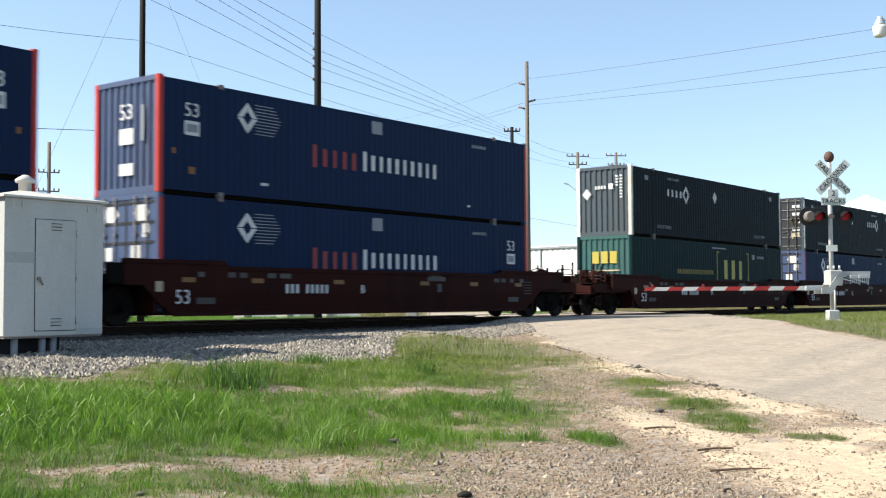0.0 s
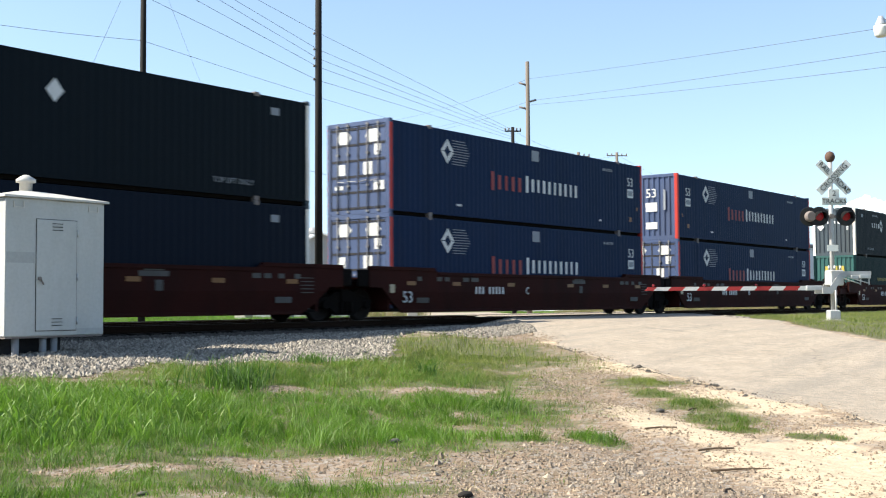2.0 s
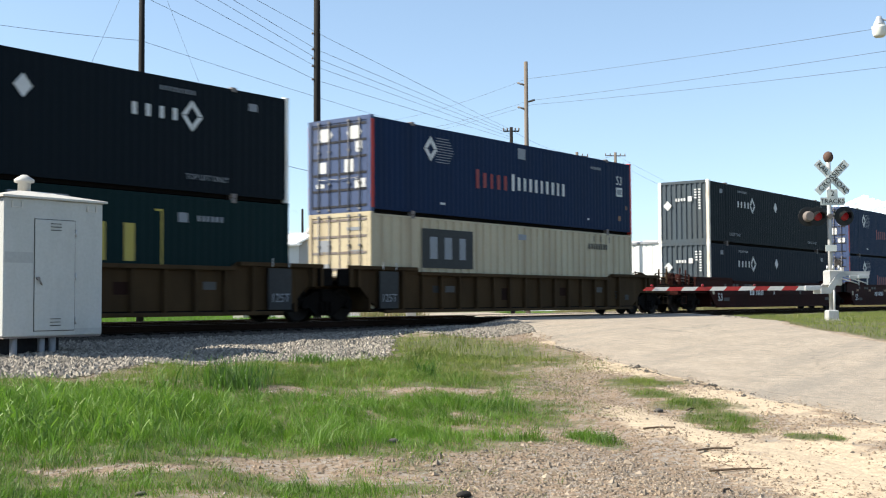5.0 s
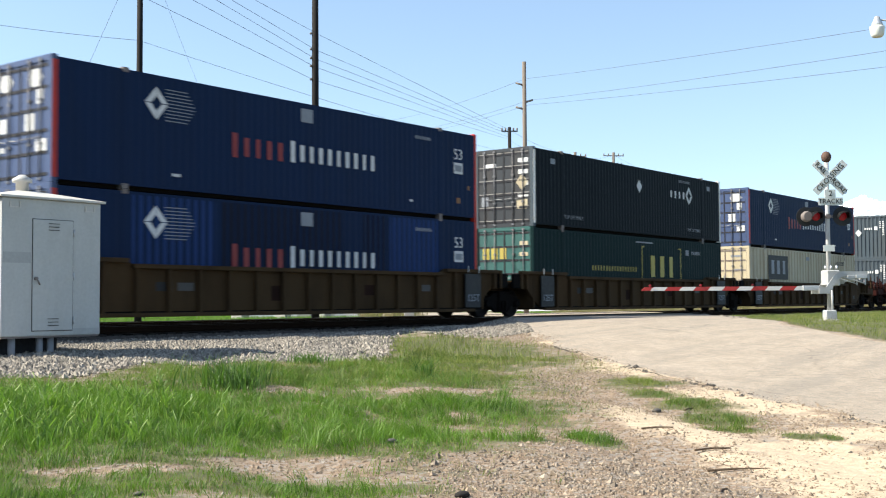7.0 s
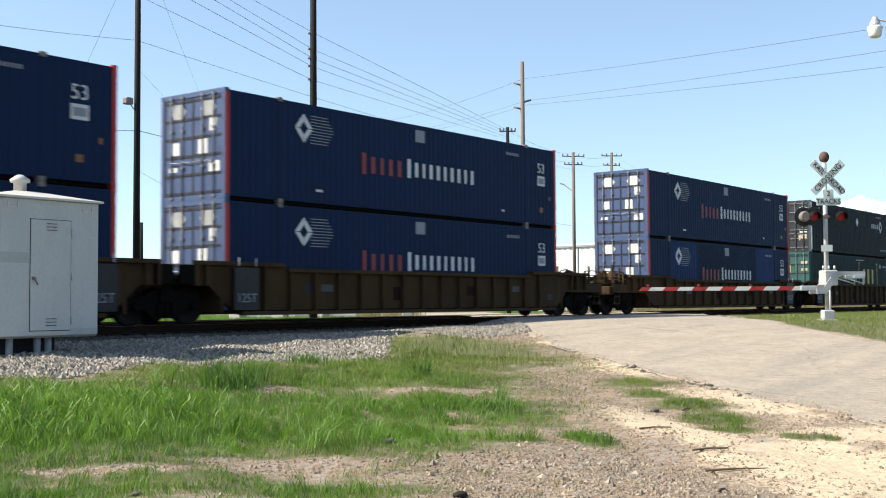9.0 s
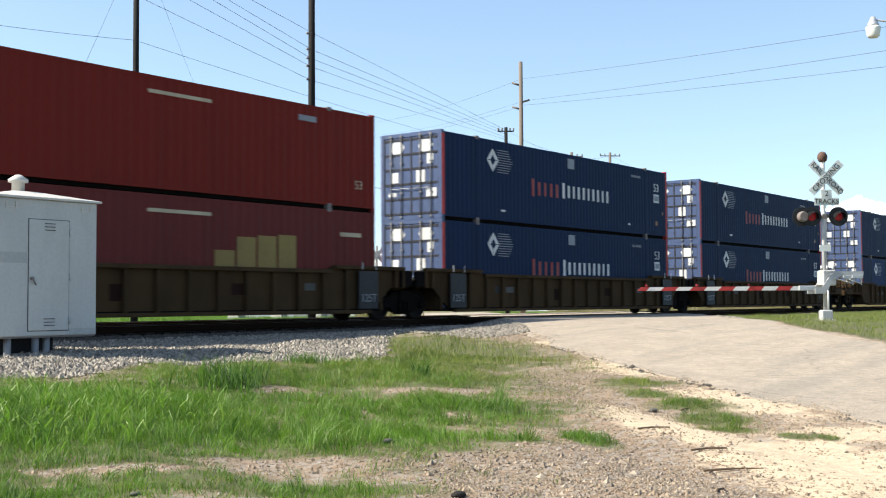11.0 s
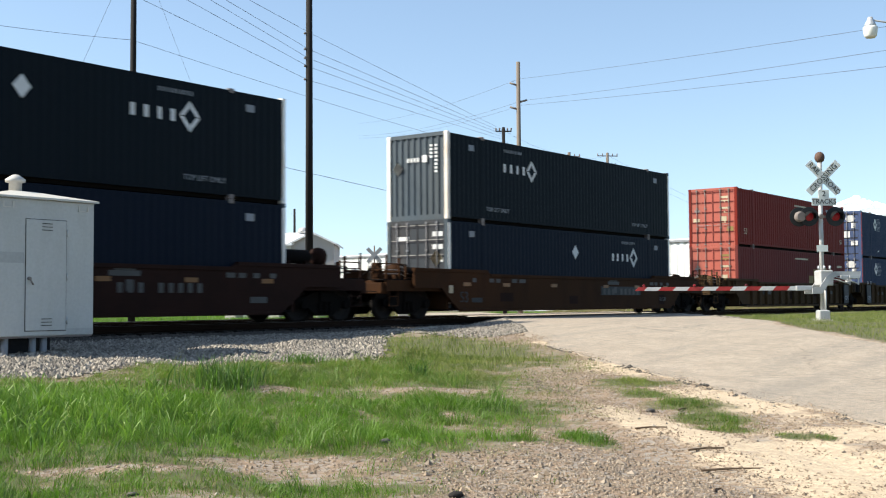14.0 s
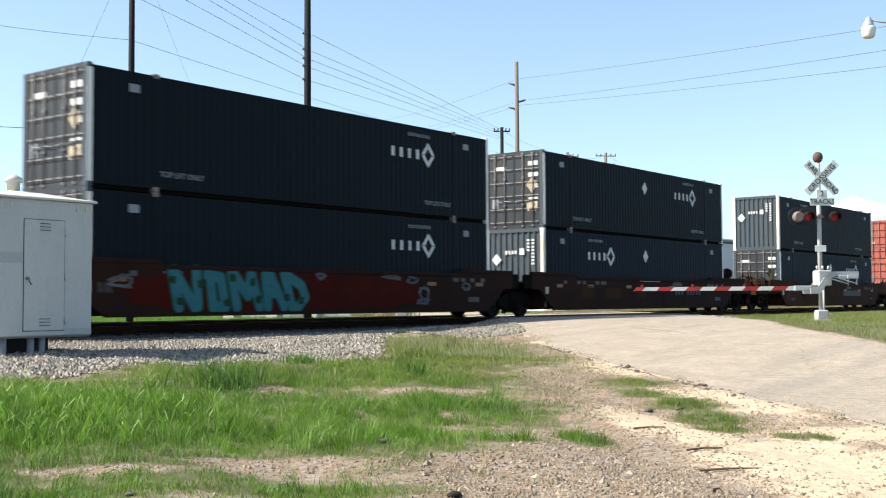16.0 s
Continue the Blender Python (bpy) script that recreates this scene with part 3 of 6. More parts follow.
def diamond(parent, name, x, z, r, side, material, label, hole=0.0):
    y0, y1 = sorted((side * (CW / 2 + 0.004), side * (CW / 2 + 0.010)))
    out = [(x, z + r), (x + r * 0.85, z), (x, z - r), (x - r * 0.85, z)]
    if not hole:
        return part(name, prism(out, y0, y1), material, parent, label)
    for i in range(4):
        (ax, az), (bx, bz) = out[i], out[(i + 1) % 4]
        q = [(ax, az), (bx, bz), (x + (bx - x) * hole, z + (bz - z) * hole), (x + (ax - x) * hole, z + (az - z) * hole)]
        cx, cz = sum(v[0] for v in q) / 4, sum(v[1] for v in q) / 4
        part(name, prism([(cx + (u - cx) * 0.93, cz + (v - cz) * 0.93) for u, v in q], y0, y1), material, parent, label)


def shell(label, wall, post, nose, door, roof=M_ROOF, pitch=0.24, group="stacked containers", door_post=None, depth=0.009):
    """A 53 ft container about the middle of its floor; the doors are at -x, the nose wall at +x."""
    c = thing("shipping_container", pose(0, 0, 0), label, "shipping container", group)
    h, w = CL / 2, CW / 2
    for s in (-1, 1):
        y = s * (w - 0.002)
        for x0, x1 in ((-h + 0.12, -6.17), (-6.02, 6.02), (6.17, h - 0.12)):
            part("side_panel", corrugated(x0, x1, 0.16, CH - 0.10, y, pitch, depth, s), wall, c)
        for x in (-6.095, 6.095):
            ya, yb = sorted((s * (w - 0.06), s * (w + 0.004)))
            part("lifting_post", boxes((x - 0.075, x + 0.075, ya, yb, 0.0, CH)), wall, c)
            for z in (0.0, CH - 0.12):
                ya, yb = sorted((s * (w - 0.15), s * (w + 0.012)))
                part("lifting_casting", boxes((x - 0.09, x + 0.09, ya, yb, z, z + 0.12), bevel=0.01), M_CAST, c)
        ya, yb = sorted((s * (w - 0.12), s * (w - 0.012)))
        part("bottom_rail", boxes((-h + 0.1, h - 0.1, ya, yb, 0.080, 0.17)), wall, c)
        ya, yb = sorted((s * (w - 0.10), s * (w - 0.006)))
        part("top_rail", boxes((-h + 0.1, h - 0.1, ya, yb, CH - 0.11, CH - 0.052)), wall, c)
        for x in (-h, h):
            xa, xb = sorted((x, x - math.copysign(0.14, x)))
            ya, yb = sorted((s * w, s * (w - 0.15)))
            end_post = post if x > 0 or not door_post else door_post
            part("corner_post", boxes((xa, xb, ya, yb, 0.0, CH), bevel=0.012), end_post, c)
            if end_post is not post:
                yc, yd = sorted((s * w, s * (w + 0.006)))
                part("post_stripe", boxes((xa + 0.01, xb, yc, yd, 0.12, CH - 0.12)), post, c, "painted post side")
            for z in (0.0, CH - 0.118):
                ya2, yb2 = sorted((s * (w + 0.004), s * (w - 0.16)))
                part("corner_casting", boxes((xa - 0.004, xb + 0.004, ya2, yb2, z - 0.002, z + 0.12), bevel=0.012), end_post, c)
    part("roof", boxes((-h + 0.06, h - 0.06, -w + 0.11, w - 0.11, CH - 0.09, CH - 0.054)), roof, c)
    part("floor", boxes((-h + 0.06, h - 0.06, -w + 0.16, w - 0.16, -0.012, 0.14)), M_TRUCK, c)
    # nose wall
    bm = corrugated(-w + 0.13, w - 0.13, 0.16, CH - 0.12, 0, 0.27, 0.045, 1)
    bmesh.ops.transform(bm, matrix=Matrix.Translation((h - 0.02, 0, 0)) @ Matrix.Rotation(radians(-90), 4, "Z"), verts=bm.verts)
    part("front_wall", bm, nose, c)
    part("front_header", boxes((h - 0.10, h - 0.005, -w + 0.14, w - 0.14, CH - 0.13, CH)), nose, c)
    part("front_sill", boxes((h - 0.10, h - 0.005, -w + 0.14, w - 0.14, 0.0, 0.17)), nose, c)
    # doors
    part("door_header", boxes((-h + 0.005, -h + 0.10, -w + 0.14, w - 0.14, CH - 0.13, CH)), door, c)
    part("door_sill", boxes((-h + 0.005, -h + 0.10, -w + 0.14, w - 0.14, 0.0, 0.14)), door, c)
    for s in (-1, 1):
        y0, y1 = sorted((s * 0.012, s * (w - 0.15)))
        leaf = part("door", boxes((-h + 0.03, -h + 0.07, y0, y1, 0.14, CH - 0.13)), door, c)
        bm = bmesh.new()
        ym = s * (0.05 + 0.535 * (w - 0.22))
        # crosswise bars paint the shadows of the pressed ribs; upright bars are seals
        for k in range(6):
            z = 0.20 + k * (CH - 0.42) / 5
            for q0, q1 in ((y0 + 0.06, ym - 0.03), (ym + 0.03, y1 - 0.04)):
                box(bm, -h + 0.012, -h + 0.032, q0, q1, z - 0.036, z + 0.036)
        for y in (y0, y1):
            box(bm, -h + 0.015, -h + 0.033, y - 0.016, y + 0.016, 0.14, CH - 0.13)
        part("seal_shade_bars", bm, {M_RED_SUNLIT: M_REDFADE, M_CREAM: M_CAST}.get(door, M_SEAL_SHADE), leaf, "door seals and painted rib shadow bands")
        # pale strips paint the sunlight on the rib tops
        if door is M_DOORSLATE:
            for k in range(6):
                z = 0.255 + k * (CH - 0.42) / 5
                if z < CH - 0.15:
                    part("lit_rib", boxes((-h + 0.016, -h + 0.032, y0 + 0.06, y1 - 0.04, z - 0.016, z + 0.016)), M_LITRIB, leaf, "pale strip painted as a sunlit rib top")
        for f in (0.33, 0.74):
            y = s * (0.05 + f * (w - 0.22))
            rod = tubes(((-h - 0.012, y, 0.05), (-h - 0.012, y, CH - 0.05), 0.018), n=8)
            for z in (0.10, CH - 0.10, 0.9, 1.9):
                box(rod, -h - 0.03, -h + 0.03, y - 0.05, y + 0.05, z - 0.03, z + 0.03)
            part("locking_rod", rod, M_ROD if door is not M_RED_SUNLIT else M_CAST, leaf)
            part("rod_handle", tubes(((-h - 0.03, y, 1.05), (-h - 0.03, y - s * 0.34, 1.02), 0.014), n=6), M_ROD, leaf)
    return c


def door_label(c, y, z, w, h, material, label="white placard"):
    x = -CL / 2 + 0.022
    return part("placard", boxes((x - 0.006, x, y - w / 2, y + w / 2, z - h / 2, z + h / 2)), material, c, label)


def door_hexes(c):
    for y in (-0.62, 0.58):
        bm = bmesh.new()
        x = -CL / 2 + 0.016
        vs = [bm.verts.new((x, y + a, 2.42 + b)) for a, b in ((0.32, 0), (0.17, 0.20), (-0.15, 0.20), (-0.32, 0), (-0.15, -0.20), (0.17, -0.20))]
        f = bm.faces.new(vs)
        plate(bm, f)
        part("emblem", bm, M_WHITE, c, "white hexagonal emblem")


def nose_label(c, y, z, w, h, material, label="white placard"):
    x = CL / 2 - 0.015
    return part("placard", boxes((x, x + 0.02, y - w / 2, y + w / 2, z - h / 2, z + h / 2)), material, c, label)


def fleet_blue(patched=False, wall=None):
    c = shell("navy blue container with red corner posts and white markings", wall or M_NAVY_SHADE, M_REDPOST, M_NAVY_SUNLIT, M_NAVY_SUNLIT, door_post=M_NAVY_SUNLIT)
    for s in (-1, 1):
        f = -s                    # +1 where x runs to the right for who looks at this wall
        diamond(c, "emblem", f * -5.2, 2.15, 0.42, s, M_WHITE, "white diamond emblem", 0.45)
        for k in range(10):
            q = abs(k - 4.5)
            patch(c, "stripe", f * (-4.45 - 0.03 * q), 1.76 + k * 0.085, 0.95 - 0.06 * q, 0.024, s, M_GREYDECAL)
        strokes(c, "trade_mark", f * -1.85, 1.38, 5, 2.05, 0.50, s, M_REDDECAL, "dull red lettering bar", 0.42, True)
        strokes(c, "trade_mark", f * 1.11, 1.42, 10, 3.70, 0.46, s, M_WHITE, "white lettering bar", 0.42, True)
        patch(c, "placard", 0.0, 2.50, 0.46, 0.38, s, M_GREYDECAL, "grey number plate")
        strokes(c, "marking", f * 5.2, 2.46, 9, 0.80, 0.10, s, M_GREYDECAL, "grey lettering bar")
        side_text(c, "53", 0.50, 7.05, 2.10, s, M_WHITE)
        patch(c, "placard", 7.05, 1.66, 0.48, 0.36, s, M_WHITE, "white dimension plate")
        patch(c, "plate_bar", 7.05, 1.66, 0.36, 0.20, s, M_GREYDECAL, "grey number bar", 0.008)
        patch(c, "marking", 7.05, 0.60, 0.20, 0.18, s, M_ORANGE, "amber sticker")
        patch(c, "marking", 7.62, 1.05, 0.10, 0.14, s, M_ORANGE, "amber sticker")
        patch(c, "marking", f * 4.6, 0.44, 0.16, 0.07, s, M_WHITE)
        patch(c, "marking", f * -4.58, 0.44, 0.26, 0.07, s, M_WHITE)
    if patched:
        for s in (-1, 1):
            f = -s
            for xc, ww, m in ((-4.6, 2.6, M_NAVY_LIGHT), (-0.8, 4.6, M_NAVY_DARK), (1.95, 0.55, M_NAVY_SHADE), (2.9, 1.1, M_NAVY_DARK), (4.75, 2.4, M_NAVY_LIGHT)):
                y = s * (CW / 2 + 0.0015)
                part("replaced_panel", corrugated(f * xc - ww / 2, f * xc + ww / 2, 0.18, CH - 0.12, y, 0.24, 0.012, s), m, c, "patched side panel of another blue")
    door_hexes(c)
    for y, z, w, h in ((-0.80, 1.98, 0.26, 0.34), (0.72, 1.42, 0.34, 0.34), (-0.40, 1.42, 0.36, 0.40), (-0.85, 0.86, 0.42, 0.30), (0.80, 0.86, 0.34, 0.12)):
        door_label(c, y, z, w, h, M_WHITE)
    m = pose(CL / 2 + 0.008, 0.02, 2.05, 0, 0, 90)
    letters("lettering", "53", 0.56, M_WHITE, c, m, "white painted number")
    nose_label(c, 0.02, 1.45, 0.55, 0.40, M_WHITE)
    nose_label(c, 0.02, 0.62, 0.55, 0.30, M_WHITE)
    nose_label(c, 0.66, 1.75, 0.10, 0.9, M_GREYDECAL, "white upright bar lettering")
    return c


def fleet_black(wall=M_BLACK, plain=False):
    c = shell("blue-black container with white corner posts", wall, M_WHITEPOST, M_NOSEGREY, M_DOORSLATE, door_post=M_NOSEGREY)
    for s in (-1, 1):
        strokes(c, "trade_mark", 4.16 if s > 0 else 3.55, 1.95, 4, 1.62, 0.30, s, M_WHITE, "white lettering bar", 0.34)
        diamond(c, "emblem", 3.03 if s > 0 else 4.70, 1.97, 0.41, s, M_WHITE, "white diamond ring emblem", 0.55)
        if not plain:
            diamond(c, "emblem", 0.0, 2.06, 0.27, s, M_WHITE, "white diamond")
        strokes(c, "marking", 4.25, 2.56, 9, 1.15, 0.11, s, M_GREYDECAL, "grey lettering bar", 0.40)
        for x in (5.2, -5.28):
            side_text(c, "TOP LIFT ONLY", 0.20, x, 0.44, s, M_GREYDECAL, "grey stencilled words")
        for x in (6.75, -6.75):
            patch(c, "marking", x, 2.45, 0.30, 0.20, s, M_GREYDECAL)
    for k in range(4):
        door_label(c, -0.85, 2.42 - k * 0.42, 0.42, 0.16, M_WHITE)
    diamond_bm = bmesh.new()
    x = -CL / 2 + 0.012
    f = diamond_bm.faces.new([diamond_bm.verts.new((x, -0.80 + a, 1.62 + b)) for a, b in ((0.26, 0), (0, 0.30), (-0.26, 0), (0, -0.30))])
    plate(diamond_bm, f)
    part("emblem", diamond_bm, M_CREAM, c, "pale diamond emblem")
    door_label(c, 0.62, 2.30, 0.55, 0.14, M_WHITE)
    door_label(c, 0.85, 1.0, 0.28, 0.40, M_GREYDECAL)
    door_label(c, -0.80, 0.82, 0.46, 0.34, M_CREAM)
    for k in range(4):
        nose_label(c, -0.36 + 0.14 * k, 2.02, 0.08, 0.14, M_WHITE, "white lettering bar")
    nose_label(c, 0.34, 2.04, 0.20, 0.24, M_WHITE, "white emblem")
    for k in range(8):
        nose_label(c, 0.82, 2.46 - 0.125 * k, 0.11, 0.07, M_WHITE, "white lettering bar")
    for k in range(4):
        nose_label(c, 0.62, 2.46 - 0.125 * k, 0.11, 0.07, M_WHITE, "white lettering bar")
    bm = bmesh.new()
    f = bm.faces.new([bm.verts.new((CL / 2 + 0.012, -0.80 + u, 1.76 + v)) for u, v in ((0.22, 0), (0, 0.24), (-0.22, 0), (0, -0.24))])
    plate(bm, f)
    part("emblem", bm, M_WHITE, c, "white diamond")
    return c


def fleet_green():
    c = shell("dark green container with yellow block lettering", M_GREEN_SHADE, M_GREEN_SHADE, M_GREEN_SUNLIT, M_GREEN_SUNLIT)
    for s in (-1, 1):
        f = -s
        strokes(c, "trade_mark", f * 1.97, 1.64, 3, 2.55, 0.90, s, M_YELLOW, "yellow lettering block", 0.42)
        for e in (-1.80, 1.81):
            patch(c, "bracket", f * (1.97 + e), 1.75, 0.05, 1.45, s, M_YELLOW, "yellow bracket bar")
            patch(c, "bracket", f * (1.97 + e * 0.94), 2.45, 0.2, 0.05, s, M_YELLOW)
        strokes(c, "marking", f * -2.15, 1.48, 17, 3.75, 0.20, s, M_YELLOW, "small yellow lettering bar", 0.32)
        patch(c, "marking", f * 4.43, 2.31, 0.30, 0.24, s, M_GREYDECAL)
        strokes(c, "marking", f * 5.3, 2.31, 6, 0.9, 0.14, s, M_GREYDECAL, "grey lettering bar")
        patch(c, "marking", f * 0.4, 2.62, 1.5, 0.06, s, M_GREYDECAL)
    for k in range(3):
        door_label(c, 0.82 - 0.38 * k, 1.95, 0.28, 0.42, M_YELLOW, "yellow block lettering")
        nose_label(c, 0.42 - 0.42 * k, 2.0, 0.32, 0.5, M_YELLOW, "yellow block lettering")
    nose_label(c, 0.0, 1.45, 1.4, 0.06, M_CREAM)
    for z in (2.3, 1.9, 1.0):
        door_label(c, -0.85, z, 0.36, 0.14, M_CREAM)
    return c


def fleet_cream():
    c = shell("cream white container with dark lettering and rust", M_CREAM, M_CREAM, M_CREAM, M_CREAM, pitch=0.42, depth=0.05)
    for s in (-1, 1):
        f = -s
        patch(c, "sign_block", f * -4.31, 1.88, 2.7, 1.25, s, M_PANELBLACK, "dark grey sign block")
        strokes(c, "trade_mark", f * -4.31, 1.9, 3, 2.3, 0.7, s, M_GREYDECAL, "grey lettering block", 0.5)
        strokes(c, "marking", f * 5.3, 2.30, 8, 1.5, 0.22, s, M_LETTER, "dark lettering bar", 0.5)
        patch(c, "marking", f * 0.0, 2.45, 0.5, 0.2, s, M_GREYDECAL)
        for q in (5.0, 5.55, 6.2):
            patch(c, "rust_mark", f * q, 2.60, 0.07, 0.22, s, M_CAST, "rust run below a fitting")
        for q in (6.9, 7.5):
            patch(c, "rust_mark", f * q, 1.0, 0.08, 0.4, s, M_CAST, "rust run low on the wall")
    for y, z, w, h in ((-0.6, 2.4, 0.6, 0.1), (0.6, 1.9, 0.5, 0.35), (-0.7, 1.7, 0.5, 0.12), (0.6, 1.2, 0.4, 0.3)):
        door_label(c, y, z, w, h, M_GREYDECAL, "grey bar lettering")
    return c


def fleet_red(faded=False):
    c = shell("faded brick red container with scuffed paint" if faded else "brick red container with lighter, sunlit-toned doors",
              M_REDFADE if faded else M_RED_SHADE, M_REDFADE if faded else M_RED_SHADE, M_RED_SUNLIT, M_RED_SUNLIT, pitch=0.3, depth=0.022)
    for s in (-1, 1):
        f = -s
        side_text(c, "53", 0.42, f * -7.1 if not faded else f * 7.2, 0.72, s, M_CREAM) if not faded else None
        patch(c, "marking", f * 0.7, 2.45, 2.0, 0.09, s, M_CREAM, "cream bar lettering")
        if faded:
            for k, top in enumerate((1.55, 1.92, 1.98, 2.03)):
                patch(c, "painted_block", f * (2.16 + 0.75 * k), (0.8 + top) / 2, 0.68, top - 0.8, s, M_OCHRE, "ochre painted block")
            patch(c, "marking", f * 7.0, 2.15, 0.9, 0.12, s, M_CREAM)
        else:
            patch(c, "marking", f * 5.2, 2.45, 0.7, 0.16, s, M_GREYDECAL)
            side_text(c, "53", 0.36, f * 7.35, 0.72, s, M_CREAM)
    for y, z, w, h, m in ((-0.62, 2.42, 0.40, 0.14, M_CREAM), (-0.62, 2.22, 0.48, 0.14, M_CREAM), (-0.64, 1.88, 0.50, 0.12, M_CREAM), (-0.64, 1.68, 0.50, 0.10, M_CREAM),
                          (-0.55, 1.30, 0.34, 0.40, M_CREAM), (-0.90, 0.82, 0.34, 0.32, M_OCHRE), (0.85, 1.75, 0.30, 0.22, M_CAST), (0.88, 1.28, 0.34, 0.30, M_CREAM)):
        door_label(c, y, z, w, h * 0.8, M_OCHRE if faded and z > 2 else m)
    return c


# ---------------------------------------------------------------- well cars
SILL_LOW, SILL_TOP = 0.24, 1.46
CARW = 1.50
FLOOR_Z = 0.36


def side_outline(rear_out, front_out):
    """The side plate's outline from the rear end to the front end, about the well's middle."""
    h = CL / 2
    return [(-h + 0.40, SILL_LOW), (h - 0.40, SILL_LOW), (h + 0.10, 0.55), (h + 0.60, 0.98), (h + front_out, 0.98), (h + front_out, 1.50), (h + 0.3, 1.60),
            (h - 1.9, 1.60), (h - 2.15, SILL_TOP), (-h + 2.15, SILL_TOP), (-h + 1.9, 1.60), (-h - 0.3, 1.60), (-h - rear_out, 1.50), (-h - rear_out, 0.98), (-h - 0.60, 0.98), (-h - 0.10, 0.55)]


def lower_sheet(y0, y1, s):
    """The lower half of a smooth side, leaning in a little towards its foot."""
    h = CL / 2
    bm = prism([(-h + 0.40, SILL_LOW), (h - 0.40, SILL_LOW), (h + 0.10, 0.55), (h + 0.45, 0.85), (-h - 0.45, 0.85), (-h - 0.10, 0.55)], y0, y1)
    for v in bm.verts:
        v.co.y -= s * (0.85 - v.co.z) * 0.16
    return bm


def wheelset_meshes():
    bm = bmesh.new()
    for s in (-1, 1):
        lathe(bm, [(0.10, s * 0.66), (0.14, s * 0.69), (0.36, s * 0.70), (0.40, s * 0.685), (0.50, s * 0.685), (0.485, s * 0.715), (0.475, s * 0.82), (0.40, s * 0.82), (0.37, s * 0.775), (0.17, s * 0.765), (0.13, s * 0.82), (0.09, s * 0.83)], 28, "Y")
        for k in range(3):
            a = 2 * math.pi * k / 3
            tube(bm, (0.09 * math.cos(a), s * 0.98, 0.09 * math.sin(a)), (0.09 * math.cos(a), s * 1.08, 0.09 * math.sin(a)), 0.02, n=6)
    tube(bm, (0, -1.05, 0), (0, 1.05, 0), 0.085, n=12)
    return mesh_of("wheelset", bm, M_WHEEL)


WHEELSET = wheelset_meshes()
WHEEL_R = 0.483
SPINNING = []


def add_truck(car, x):
    for s in (-1, 1):
        out = [(-1.15, 0.62), (-1.12, 0.42), (-0.66, 0.40), (-0.36, 0.17), (0.36, 0.17), (0.66, 0.40), (1.12, 0.42), (1.15, 0.62), (0.70, 0.72), (0.36, 0.86), (-0.36, 0.86), (-0.70, 0.72)]
        bm = prism([(x + a, b) for a, b in out], s * 0.98 - 0.06, s * 0.98 + 0.06)
        for w in (-0.89, 0.89):
            tube(bm, (x + w, s * 0.95, WHEEL_R), (x + w, s * 1.14, WHEEL_R), 0.13, n=10)
        part("truck_side_frame", bm, M_TRUCK, car)
        for k in (-0.2, 0.0, 0.2):
            coil = [(0.075 if j % 2 else 0.05, 0.24 + j * 0.035) for j in range(10)]
            part("spring", lathe(bmesh.new(), coil, 8, "Z", (x + k, s * 1.06, 0)), M_TRUCK, car)
    part("bolster", boxes((x - 0.22, x + 0.22, -1.1, 1.1, 0.55, 0.92), bevel=0.03), M_TRUCK, car)
    for w in (-0.89, 0.89):
        ws = part("wheelset", WHEELSET, None, car)
        ws.location = (x + w, 0, WHEEL_R)
        SPINNING.append((ws, x + w))


def bent(points, r, n=6):
    """One bent pipe or hose through the points."""
    pts = [Vector(p) for p in points]
    bm = bmesh.new()
    rings = []
    for i, p in enumerate(pts):
        way = (pts[min(i + 1, len(pts) - 1)] - pts[max(i - 1, 0)]).normalized()
        q = way.to_track_quat("Z", "Y")
        rings.append([bm.verts.new(p + q @ Vector((r * math.cos(2 * math.pi * k / n), r * math.sin(2 * math.pi * k / n), 0))) for k in range(n)])
    for u, v in zip(rings, rings[1:]):
        # start each ring at the nearest corner, so that the skin does not twist
        j = min(range(n), key=lambda k: (v[k].co - u[0].co).length)
        for k in range(n):
            f = bm.faces.new((u[k], u[(k + 1) % n], v[(j + k + 1) % n], v[(j + k) % n]))
            f.smooth = True
        v[:] = v[j:] + v[:j]
    bm.faces.new(rings[0][::-1])
    bm.faces.new(rings[-1])
    return bm


def arc(a, b, rise, k=7):
    """Points of a bow from a to b that rises or hangs by rise."""
    a, b = Vector(a), Vector(b)
    return [tuple(a.lerp(b, i / k) + Vector((0, 0, 4 * rise * (i / k) * (1 - i / k)))) for i in range(k + 1)]


